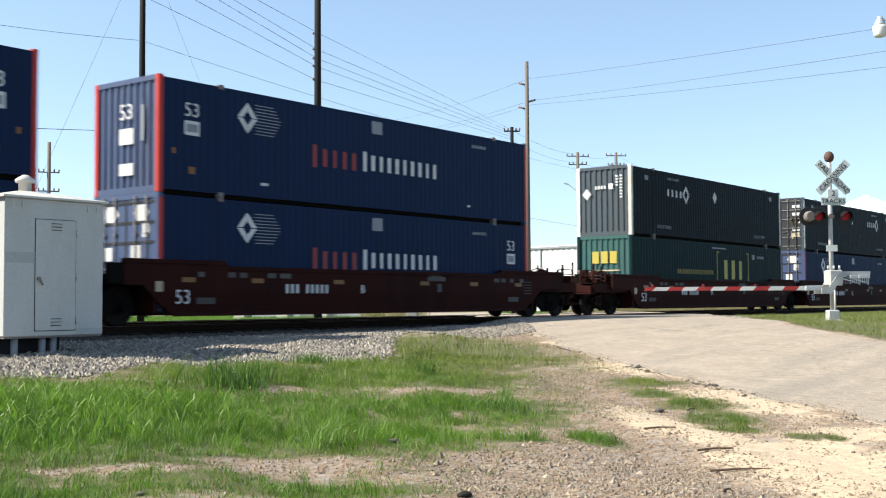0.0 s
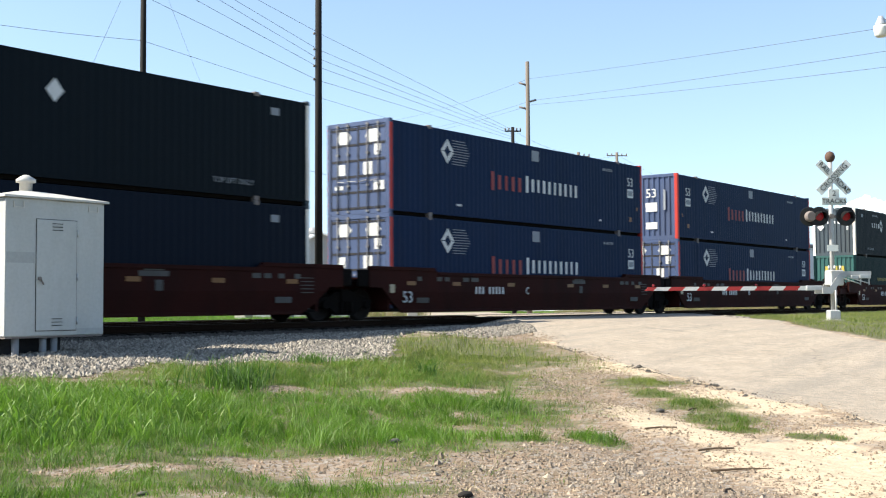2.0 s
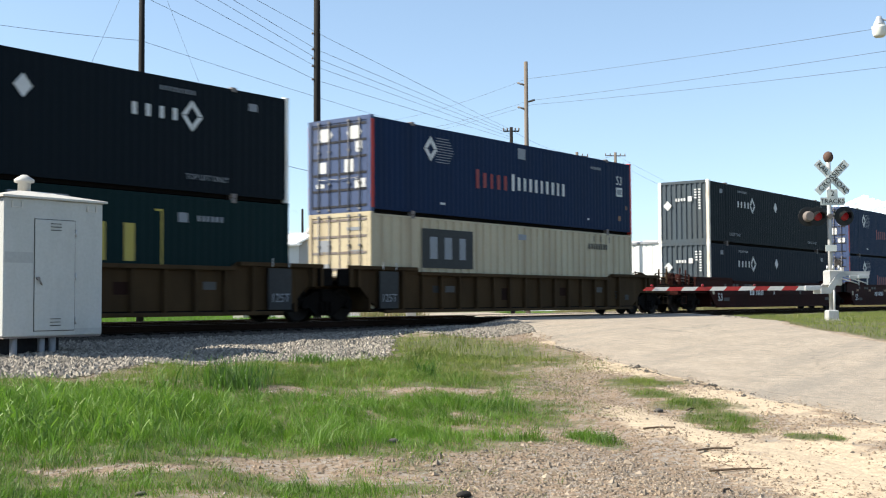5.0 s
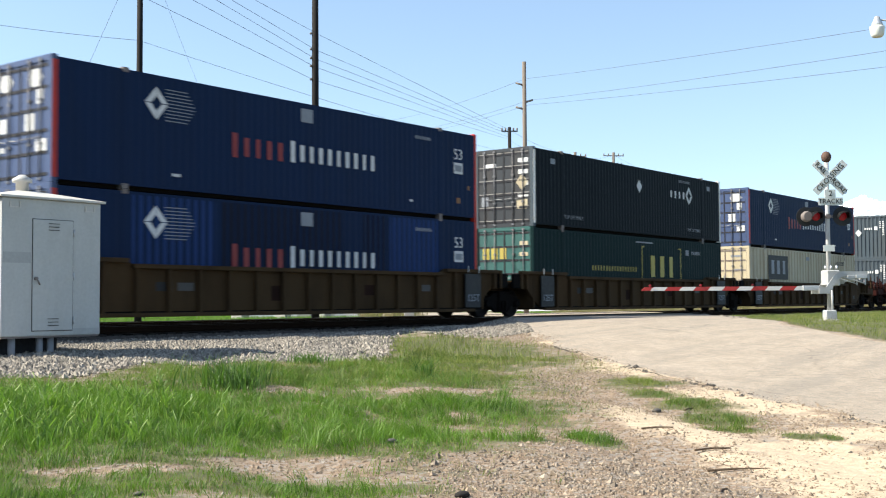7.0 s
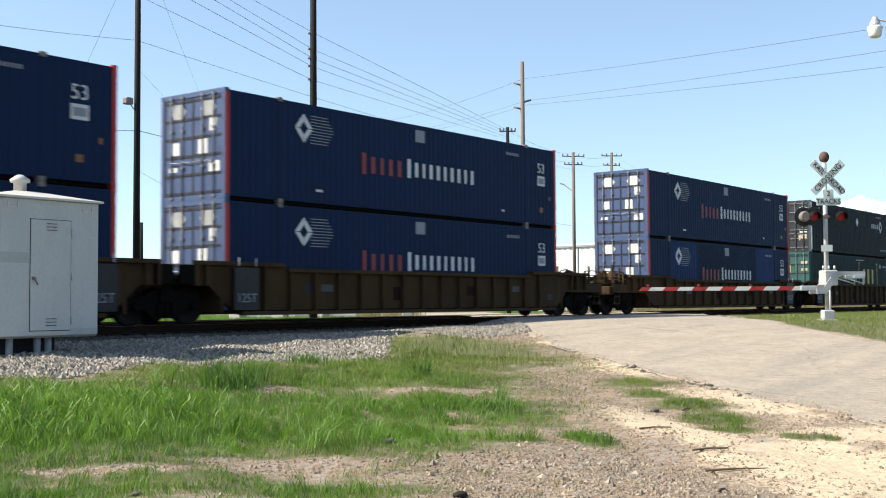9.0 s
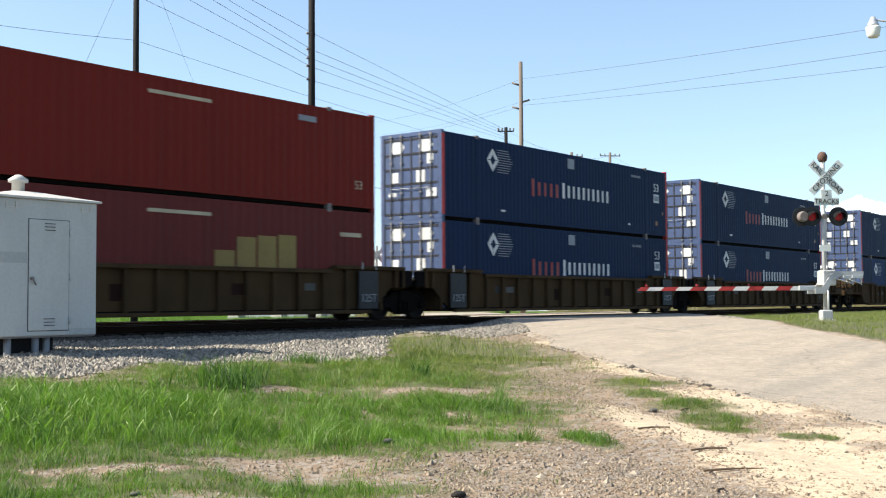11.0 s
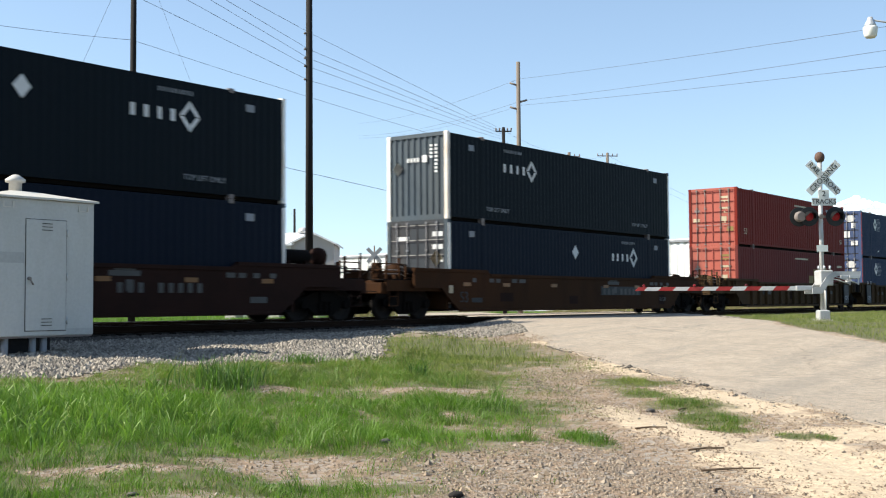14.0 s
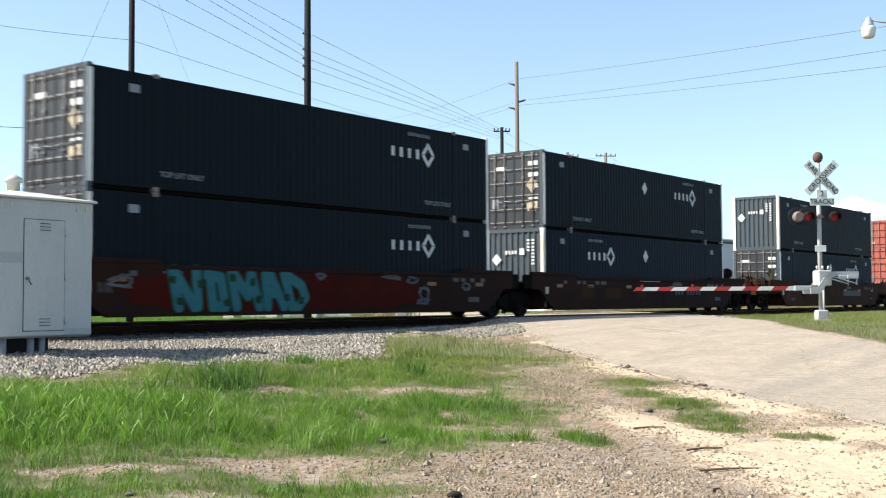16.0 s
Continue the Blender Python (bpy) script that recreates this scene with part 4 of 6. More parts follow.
def end_gear(c, e, xe, paintwork, style):
    """Brake gear, tank, pipes and rails on an end platform; e is the sign of the car's end."""
    h = CL / 2

    def at(u):
        return e * (h + u)

    def block(u0, u1, y0, y1, z0, z1, bevel=0.02):
        return boxes((min(at(u0), at(u1)), max(at(u0), at(u1)), y0, y1, z0, z1), bevel=bevel)
    high = 1.86 if paintwork is M_OXIDE and e > 0 else 1.46
    tank = lathe(bmesh.new(), [(0.06, 0.0), (0.16, 0.04), (0.20, 0.12), (0.20, 1.18), (0.16, 1.26), (0.06, 1.30)], 16, "X")
    bmesh.ops.transform(tank, matrix=Matrix.Translation((min(at(0.3), at(1.6)), -0.62, high)), verts=tank.verts)
    part("air_reservoir", tank, M_TRUCK, c, "black cylindrical air tank")
    for u in (0.6, 1.3):
        part("tank_bracket", block(u - 0.05, u + 0.05, -0.84, -0.40, 1.12, high - 0.12, 0.01), paintwork, c)
    drum = lathe(bmesh.new(), [(0.10, -0.16), (0.25, -0.12), (0.27, 0.0), (0.25, 0.12), (0.09, 0.20), (0.04, 0.34)], 18, "X")
    bmesh.ops.transform(drum, matrix=Matrix.Translation((at(1.98), -0.62, high + 0.02)), verts=drum.verts)
    part("brake_cylinder", drum, paintwork, c, "rusty brake cylinder")
    part("valve_block", block(1.75, 2.15, -0.85, -0.40, 1.12, 1.40), paintwork, c)
    part("valve_block", block(2.35, 2.62, -0.50, -0.10, 1.25, 1.62), M_TRUCK, c)
    part("valve_cap", tubes(((at(2.48), -0.3, 1.62), (at(2.48), -0.3, 1.78), 0.07), n=10), M_CAST, c)
    part("brake_lever", block(0.9, 2.3, -1.02, -0.98, 1.24, 1.32, 0.008), M_TRUCK, c)
    for z, y in ((1.30, -1.12), (1.42, -1.16)):
        part("brake_pipe", bent([(at(0.25), y, z), (at(1.9), y, z), (at(2.1), y + 0.1, z + 0.12), (at(2.9), y + 0.1, z + 0.12)], 0.022), M_CAST, c, "worn steel pipe")
    part("hose", bent(arc((at(1.2), -0.62, high + 0.18), (at(2.45), -0.3, 1.75), 0.06), 0.02), M_TRUCK, c, "black rubber hose")
    part("hose", bent(arc((at(2.5), -0.25, 1.6), (xe, -0.15, 1.05), 0.08), 0.022), M_TRUCK, c, "black rubber hose")
    part("hose", bent(arc((xe - e * 0.1, -0.5, 0.95), (xe + e * 0.42, -0.32, 0.78), -0.26), 0.028), M_TRUCK, c, "black rubber hose")
    for sy in (-1, 1):
        for u, top in ((2.45, 1.90), (2.12, 1.70)):
            part("stanchion", block(u - 0.035, u + 0.035, sy * 1.24 - 0.035, sy * 1.24 + 0.035, 1.0, top, 0.008), paintwork, c)
        part("grab_rail", bent([(at(2.12), sy * 1.24, 1.70), (at(2.45), sy * 1.24, 1.72), (at(3.05), sy * 1.24, 1.72), (at(3.12), sy * 1.24, 1.62), (at(3.12), sy * 1.24, 1.14)], 0.02), paintwork, c)
        part("grab_rail", bent([(at(2.45), sy * 1.25, 1.46), (at(3.12), sy * 1.25, 1.46)], 0.016), paintwork, c)
        part("corner_gusset", prism([(at(0.12), 0.98), (at(0.95), 1.14), (at(0.95), 1.22), (at(0.12), 1.58)], min(sy * 1.22, sy * 1.30), max(sy * 1.22, sy * 1.30)), paintwork, c)
        part("uncoupling_lever", bent([(xe + e * 0.12, sy * 1.20, 0.62), (xe + e * 0.12, sy * 1.20, 0.86), (xe + e * 0.12, sy * 0.3, 0.92), (xe + e * 0.3, sy * 0.12, 1.02)], 0.014), M_TRUCK, c)
    if e < 0:
        wheel = bmesh.new()
        bmesh.ops.create_cone(wheel, segments=16, radius1=0.27, radius2=0.27, depth=0.03, cap_ends=False, matrix=Matrix.Translation((xe + 0.3, -0.75, 1.58)) @ Matrix.Rotation(radians(90), 4, "Y"))
        rim = part("brake_wheel", wheel, M_TRUCK, c)
        for k in range(3):
            a = math.pi * k / 3
            part("spoke", tubes(((xe + 0.3, -0.75 - 0.27 * math.cos(a), 1.58 - 0.27 * math.sin(a)), (xe + 0.3, -0.75 + 0.27 * math.cos(a), 1.58 + 0.27 * math.sin(a)), 0.013), n=5), M_TRUCK, rim)
        part("brake_stand", boxes((xe + 0.32, xe + 0.50, -0.92, -0.58, 1.1, 1.76), bevel=0.03), paintwork, c)
        part("stand_foot", prism([(xe + 0.50, 1.14), (xe + 1.0, 1.14), (xe + 0.50, 1.7)], -0.80, -0.70), paintwork, c)


def well_car(at, paintwork, style, front, rear, label, number="53", letter="", words=(-4.03, -2.3), extra=None):
    """One well unit about its middle. style: smooth or ribbed. front, rear: 'joint' (shared truck, carried at the rear) or 'end'."""
    c = thing("well_car", at, label, "freight car", "well cars of the train")
    h = CL / 2
    fo, ro = (2.0 if front == "end" else 1.15), (2.0 if rear == "end" else 1.15)
    for s in (-1, 1):
        deep = 0.11 if style == "ribbed" else 0.0
        y0, y1 = sorted((s * (CARW - deep), s * (CARW - 0.10 - deep)))
        outline = side_outline(ro, fo)
        if letter:
            outline = [(-h - 0.45, 0.85), (h + 0.45, 0.85)] + [q for q in outline if q[1] > 0.9]
        side = part("side_wall", prism(outline, y0, y1), paintwork, c)
        if letter:
            part("lower_side_sheet", lower_sheet(y0, y1, s), paintwork, side)
        ya, yb = sorted((s * (CARW + 0.035), s * (CARW - 0.12)))
        part("top_chord", boxes((-h + 2.1, h - 2.1, ya, yb, SILL_TOP - 0.09, SILL_TOP + 0.02), bevel=0.012), paintwork, side)
        ya, yb = (ya, yb) if not letter else sorted((s * (CARW - 0.06), s * (CARW - 0.2)))
        part("bottom_chord", boxes((-h + 0.42, h - 0.42, ya, yb, SILL_LOW - 0.02, SILL_LOW + 0.08), bevel=0.012), paintwork, side)
        ya, yb = sorted((s * (CARW + 0.035), s * (CARW - 0.12)))
        for e, lim in ((-1, ro), (1, fo)):
            xa, xb = sorted((e * (h - 1.95), e * (h + lim)))
            part("end_chord", boxes((xa, xb, ya, yb, 1.50, 1.61), bevel=0.012), paintwork, side)
        if style == "ribbed":
            ya2, yb2 = sorted((s * (CARW + 0.02), s * (CARW - 0.13)))
            x = -h + 1.25
            while x < h - 1.1:
                top = SILL_TOP - 0.09 if abs(x) < h - 2.1 else 1.50
                part("side_rib", boxes((x - 0.045, x + 0.045, ya2, yb2, SILL_LOW + 0.08, top), bevel=0.01), paintwork, side)
                x += 0.96
            for e, lim in ((-1, ro), (1, fo)):
                for q in (0.75, 1.10, 1.75):
                    if q < lim:
                        part("side_rib", boxes((e * (h + q) - 0.045, e * (h + q) + 0.045, ya2, yb2, 0.98, 1.50), bevel=0.01), paintwork, side)
            f = -s
            ly = s * (CARW - 0.106)
            ya3, yb3 = sorted((ly, ly - s * 0.006))
            for px, pz, pw, ph, pm in ((-5.0, 0.95, 0.5, 0.22, M_PANELBLACK), (-4.35, 0.95, 0.5, 0.2, M_STENCIL), (5.2, 0.98, 0.42, 0.2, M_STENCIL), (-1.2, 0.8, 0.5, 0.4, M_OXIDE), (2.6, 0.9, 0.6, 0.3, M_OXIDE), (7.4, 0.7, 0.3, 0.2, M_PANELBLACK)):
                part("stencil_plate", boxes((f * px - pw / 2, f * px + pw / 2, ya3, yb3, pz - ph / 2, pz + ph / 2)), pm, side)
            if front == "end":
                letters("lettering", "53", 0.42, M_PANELBLACK, side, pose(f * 6.6, ly + s * 0.004, 0.78, 0, 0, 0 if s < 0 else 180), "dark painted number")
            for e, kind in ((-1, rear), (1, front)):
                if kind == "end":
                    continue
                ya2, yb2 = sorted((s * (CARW + 0.03), s * (CARW - 0.01)))
                xc = e * (h - 0.55)
                part("number_plate", boxes((xc - 0.42, xc + 0.42, ya2, yb2, 0.36, 1.46)), M_PANELBLACK, side, "black lettering panel")
                m = pose(xc, s * (CARW + 0.036), 0.66, 0, 0, 0 if s < 0 else 180)
                letters("lettering", "125T", 0.33, M_GREYDECAL, side, m, "grey stencilled weight mark")
                for dx in (-0.3, 0.3):
                    part("grab_iron", tubes(((xc + dx, s * (CARW + 0.06), 1.50), (xc + dx, s * (CARW + 0.06), 1.72), 0.014), n=6), M_GALV, side)
        else:
            f = -s
            ly = s * (CARW + 0.004)

            def mark(x, z, w, hh, m, label=""):
                a, b = sorted((ly, ly - s * 0.006))
                return part("marking", boxes((f * x - w / 2, f * x + w / 2, a, b, z - hh / 2, z + hh / 2)), m, side, label)
            if number:
                letters("lettering", number, 0.50, M_PANELBLACK if paintwork is M_BROWN else M_WHITE, side, pose(f * -7.48, ly, 0.68, 0, 0, 0 if s < 0 else 180), "painted number")
                mark(-6.75, 0.60, 0.6, 0.16, M_PANELBLACK if paintwork is M_BROWN else M_STENCIL)
            wa, wb = words
            for k in range(9):
                if k != 3:
                    mark(wa + (wb - wa) * (k + 0.5) / 9, 0.92, (wb - wa) / 9 * 0.5, 0.24, M_STENCIL if extra else M_WHITE, "white lettering bar")
            if extra:
                extra(side, mark, s)
            if letter:
                letters("lettering", letter, 0.34, M_WHITE, side, pose(f * -0.89, ly, 0.91, 0, 0, 0 if s < 0 else 180), "white painted letter")
            for x in (-7.3, -5.0, -1.9, 2.0, 4.6, 7.2):
                mark(x, 1.12, 0.42, 0.12, M_ORANGE, "amber reflector")
            for x, w in ((-6.9, 0.2), (-5.9, 0.25), (-5.5, 0.25), (-4.5, 0.3), (-4.0, 0.4), (2.6, 0.9), (5.9, 0.3), (6.3, 0.25), (6.8, 0.22), (7.4, 0.22)):
                mark(x, 1.26, w, 0.13, M_STENCIL)
            mark(2.6, 1.36, 0.6, 0.05, M_STENCIL)
            mark(2.75, 0.98, 0.22, 0.26, M_STENCIL)
            mark(-8.2, 0.95, 0.22, 0.25, M_CREAM)
            for k in range(0 if extra else 5):
                mark(h - 0.3, 1.22 - 0.1 * k, 0.5, 0.022, M_STENCIL)
            mark(h - 1.2, 0.62, 0.6, 0.16, M_STENCIL)
    part("well_floor", boxes((-h - 0.1, h + 0.1, -CARW + 0.1, CARW - 0.1, FLOOR_Z - 0.08, FLOOR_Z - 0.004)), M_TRUCK, c)
    for e, kind, out in ((-1, rear, ro), (1, front, fo)):
        xa, xb = sorted((e * (h + 0.12), e * (h + 0.22)))
        part("bulkhead", boxes((xa, xb, -CARW + 0.1, CARW - 0.1, 0.30, 1.30)), paintwork, c)
        if kind == "end":
            xe = e * (h + 3.35)
            xa, xb = sorted((e * (h + 0.2), e * (h + 3.2)))
            part("end_deck", boxes((xa, xb, -1.35, 1.35, 1.02, 1.14), bevel=0.015), paintwork, c)
            xa2, xb2 = sorted((e * (h + 0.2), e * (h + 1.5)))
            part("shear_plate", prism([(xa2, 1.14), (xb2, 1.14), (xb2, 1.24 if e > 0 else 1.55), (xa2, 1.55 if e > 0 else 1.24)], -0.95, 0.95), paintwork, c)
            for s in (-1, 1):
                y0, y1 = sorted((s * 1.36, s * 1.26))
                part("deck_edge", boxes((xa, xb, y0, y1, 0.88, 1.22), bevel=0.01), paintwork, c)
                rail = tubes(((xe - e * 0.25, s * 1.28, 1.1), (xe - e * 0.25, s * 1.28, 2.0), 0.035), ((xe - e * 0.25, s * 1.28, 1.55), (xe - e * 0.25, s * 0.7, 1.55), 0.018),
                             ((xe - e * 0.25, s * 0.7, 1.55), (xe - e * 0.25, s * 0.7, 1.1), 0.018), n=6)
                part("handrail", rail, paintwork, c)
                step = tubes(((xe - e * 0.3, s * 1.34, 1.0), (xe - e * 0.3, s * 1.34, 0.42), 0.018), ((xe - e * 0.72, s * 1.34, 1.0), (xe - e * 0.72, s * 1.34, 0.42), 0.018),
                             ((xe - e * 0.3, s * 1.34, 0.43), (xe - e * 0.72, s * 1.34, 0.43), 0.018), ((xe - e * 0.3, s * 1.34, 0.72), (xe - e * 0.72, s * 1.34, 0.72), 0.018), n=6)
                hoses = tubes(((xe - e * 0.1, s * 0.4, 0.8), (xe + e * 0.2, s * 0.35, 0.45), 0.03), ((xe + e * 0.2, s * 0.35, 0.45), (xe + e * 0.45, s * 0.2, 0.5), 0.03), n=6)
                part("air_hose", hoses, M_TRUCK, c)
                walkway = boxes((min(e * (h + 2.05), xe - e * 0.1), max(e * (h + 2.05), xe - e * 0.1), min(s * 0.7, s * 1.3), max(s * 0.7, s * 1.3), 1.215, 1.25))
                part("walkway", walkway, M_TRUCK, c)
                part("sill_step", step, paintwork, c)
            part("coupler", boxes((min(xe - e * 0.5, xe + e * 0.42), max(xe - e * 0.5, xe + e * 0.42), -0.12, 0.12, 0.72, 1.0), bevel=0.03), M_TRUCK, c)
            part("end_sill", boxes((min(xe - e * 0.3, xe), max(xe - e * 0.3, xe), -1.3, 1.3, 0.80, 1.14), bevel=0.02), paintwork, c)
            end_gear(c, e, xe, paintwork, style)
            add_truck(c, e * (h + 1.8))
        else:
            xa, xb = sorted((e * (h + 0.2), e * (h + 1.62)))
            part("joint_arm", boxes((xa, xb, -0.55, 0.55, 0.80, 1.14), bevel=0.04), paintwork, c)
            part("joint_deck", boxes((xa, xb, -1.2, 1.2, 1.16, 1.24)), paintwork, c)
            for s in (-1, 1):
                y0, y1 = sorted((s * (CARW - 0.15), s * (CARW - 0.03)))
                part("joint_box", boxes((e * (h + 1.30) - 0.28, e * (h + 1.30) + 0.28, y0, y1, 1.0, 1.5), bevel=0.03), M_TRUCK, c)
            if e < 0:
                add_truck(c, -(h + 1.70))
    return c


def spray_art(side, mark, s):
    """Teal and green spray-painted blobs over a red primer patch."""
    f, y = -s, s * (CARW + 0.006)
    rng = random.Random(12)

    def blot(cx, cz, rx, rz, m, lift, label, wob=0.16, n=18):
        out = []
        for i in range(n):
            a = 2 * math.pi * i / n
            q = 1 + rng.uniform(-wob, wob)
            ca, sa = math.cos(a), math.sin(a)
            out.append((f * (cx + rx * q * math.copysign(abs(ca) ** 0.6, ca)), cz + rz * q * math.copysign(abs(sa) ** 0.6, sa)))
        y0, y1 = sorted((y, y + s * lift))
        part("spray_paint", prism(out, y0, y1), m, side, label)
    blot(-1.6, 0.84, 5.6, 0.50, M_RUSTRED, 0.002, "red primer area", 0.05, 30)
    def spot(q):
        return -6.0 + 5.0 * q[0], 0.36 + 1.06 * q[1]

    def stroke(a, b, m, lift, wide, label):
        """A round-ended sprayed stroke between two points of the word's box."""
        (ax, az), (bx, bz) = spot(a), spot(b)
        t = math.atan2(bz - az, bx - ax)
        out = [(ax + wide * math.cos(t + math.pi * (0.5 + k / 6)), az + wide * math.sin(t + math.pi * (0.5 + k / 6))) for k in range(7)]
        out += [(bx + wide * math.cos(t + math.pi * (k / 6 - 0.5)), bz + wide * math.sin(t + math.pi * (k / 6 - 0.5))) for k in range(7)]
        y0, y1 = sorted((y, y + s * lift))
        part("spray_paint", prism([(f * u, v) for u, v in out], y0, y1), m, side, label)
    word = (((0.05, 0.90), (0.09, 0.08)), ((0.06, 0.92), (0.19, 0.08)), ((0.20, 0.92), (0.21, 0.10)),
            ((0.27, 0.84), (0.36, 0.78)), ((0.29, 0.76), (0.31, 0.10)), ((0.36, 0.76), (0.39, 0.10)), ((0.31, 0.08), (0.39, 0.08)),
            ((0.43, 0.88), (0.47, 0.08)), ((0.45, 0.86), (0.545, 0.36)), ((0.565, 0.86), (0.55, 0.36)), ((0.57, 0.90), (0.63, 0.08)),
            ((0.67, 0.86), (0.69, 0.08)), ((0.71, 0.86), (0.81, 0.08)), ((0.71, 0.42), (0.76, 0.42)),
            ((0.81, 0.88), (0.87, 0.10)), ((0.82, 0.88), (0.94, 0.62)), ((0.94, 0.62), (0.975, 0.32)), ((0.975, 0.32), (0.92, 0.08)), ((0.92, 0.06), (0.87, 0.06)))
    for j, (a, b) in enumerate(word):
        stroke(a, b, M_SPRAYGREEN, 0.004 + 0.0004 * j, 0.185, "dark green sprayed outline")
    for j, (a, b) in enumerate(word):
        stroke(a, b, M_TEAL, 0.013 + 0.0005 * j, 0.140, "teal sprayed stroke")
    for j, q in enumerate(((0.05, 0.72), (0.10, 0.22), (0.23, 0.62), (0.40, 0.18), (0.44, 0.78), (0.58, 0.70), (0.62, 0.26), (0.83, 0.30), (0.94, 0.24))):
        u, v = spot(q)
        blot(u, v, 0.11, 0.10, M_SPRAYGREEN, 0.0245 + 0.0004 * j, "green sprayed patch", 0.2, 12)
    def scribble(cx, cz, rx, rz, seed):
        """A looping thin sprayed line."""
        r2 = random.Random(seed)
        pts, a = [], r2.uniform(0, 6)
        for _ in range(15):
            a += r2.uniform(0.7, 2.2)
            q = r2.uniform(0.45, 1.0)
            pts.append((cx + rx * q * math.cos(a), cz + rz * q * math.sin(a)))
        for j, ((ax, az), (bx, bz)) in enumerate(zip(pts, pts[1:])):
            stroke(((ax + 6) / 5, (az - 0.36) / 1.06), ((bx + 6) / 5, (bz - 0.36) / 1.06), M_SPRAYPALE, 0.026 + 0.0003 * j, 0.016, "thin pale sprayed line")
    scribble(-7.2, 1.05, 0.5, 0.2, 1)
    scribble(4.2, 0.78, 0.36, 0.36, 2)
    scribble(4.15, 0.55, 0.40, 0.14, 6)
    scribble(3.6, 1.22, 0.34, 0.13, 3)
    scribble(6.4, 1.05, 0.3, 0.16, 4)
    scribble(-0.55, 1.28, 0.26, 0.12, 5)


def dark_plate(side, mark, s):
    mark(3.25, 0.95, 3.3, 0.34, M_PANELBLACK, "black lettering plate").location.y = -s * 0.002
    for x, z, w, h in ((-5, 0.7, 0.8, 0.3), (-0.5, 0.6, 0.6, 0.3), (6.8, 0.6, 0.5, 0.4)):
        mark(x, z, w, h, M_OXIDE, "patched paint")


def pale_strip(side, mark, s):
    mark(0.0, 1.40, 1.9, 0.09, M_SIGNWHITE, "white strip")
    for x, z, w, h in ((-5.2, 0.9, 0.9, 0.5), (-3.2, 0.85, 1.3, 0.42), (-0.8, 0.85, 0.7, 0.4)):
        mark(x, z, w, h, M_BROWN, "patched paint")


# the stacks, from the head of the train: front end of the containers at the clip's start
CREEP = (13.9715, 0.52193, -0.43350, 0.28170)


def run(t):
    u = t / 16
    return 16 * (CREEP[0] * u + CREEP[1] * u ** 2 + CREEP[2] * u ** 3 + CREEP[3] * u ** 4)


TIMES = [k * 0.5 for k in range(33)]
TRAIN = []
models = {"blue": fleet_blue(), "blue_patched": fleet_blue(True), "black": fleet_black(), "black_plain": fleet_black(M_BLACK, True), "midnight": fleet_black(M_BLACKBLUE),
          "green": fleet_green(), "cream": fleet_cream(), "red": fleet_red(), "red_faded": fleet_red(True)}
used = set()


def load(kind, front, level, doors_back):
    at = pose(front - CL / 2, TRACK_Y, FLOOR_Z + level * (CH + 0.004), 0, 0, 0 if doors_back else 180)
    if kind in used:
        ob = copy_thing(models[kind], at)
    else:
        ob = models[kind]
        ob.matrix_basis = at
        used.add(kind)
    TRAIN.append(ob)


STACKS = [
    (77.20, ("blue", 1), ("black", 1), M_MAROON, "smooth", "joint", "joint", "C"),
    (57.60, ("green", 0), ("black", 0), M_MAROON, "smooth", "joint", "end", "A"),
    (33.68, ("blue", 1), ("blue", 0), M_MAROON, "smooth", "end", "joint", "B"),
    (14.23, ("blue", 1), ("blue", 1), M_MAROON, "smooth", "joint", "joint", "C"),
    (-5.36, ("midnight", 0), ("black", 0), M_MAROON, "smooth", "joint", "end", "A"),
    (-29.00, ("cream", 1), ("blue", 1), M_TTX, "ribbed", "end", "joint", ""),
    (-48.55, ("green", 1), ("black", 1), M_TTX, "ribbed", "joint", "joint", ""),
    (-68.18, ("blue_patched", 1), ("blue", 1), M_TTX, "ribbed", "joint", "end", ""),
    (-91.65, ("blue", 1), ("blue", 1), M_TTX, "ribbed", "end", "joint", ""),
    (-111.15, ("blue", 1), ("blue", 1), M_TTX, "ribbed", "joint", "joint", ""),
    (-130.62, ("red_faded", 1), ("red", 1), M_TTX, "ribbed", "joint", "end", ""),
    (-154.31, ("midnight", 1), ("black_plain", 0), M_BROWN, "smooth", "end", "end", ""),
    (-177.85, ("midnight", 0), ("black", 1), M_OXIDE, "smooth", "end", "joint", ""),
    (-197.52, ("black_plain", 1), ("black_plain", 1), M_OXIDE, "smooth", "joint", "joint", ""),
]
CAR_LABELS = {"oxide red car paint": "oxide red smooth-sided well car with white markings", "weathered yellow-brown car paint": "weathered yellow-brown well car with ribbed sides",
              "orange-brown car paint": "orange-brown smooth-sided well car with stains", "brown oxide car paint": "brown smooth-sided well car with spray paint"}
CARS = []
ART = {-154.31: ((1.7, 4.8), dark_plate), -177.85: ((2.32, 5.02), pale_strip), -197.52: ((-7.9, -7.5), spray_art)}
for front, low, high, coat, style, fr, re, letter in STACKS:
    ob = well_car(pose(front - CL / 2, TRACK_Y, 0), coat, style, fr, re, CAR_LABELS[coat.name], "53" if front > -170 else "", letter, *ART.get(front, ()))
    TRAIN.append(ob)
    CARS.append(ob)
    load(low[0], front, 0, low[1])
    load(high[0], front, 1, high[1])


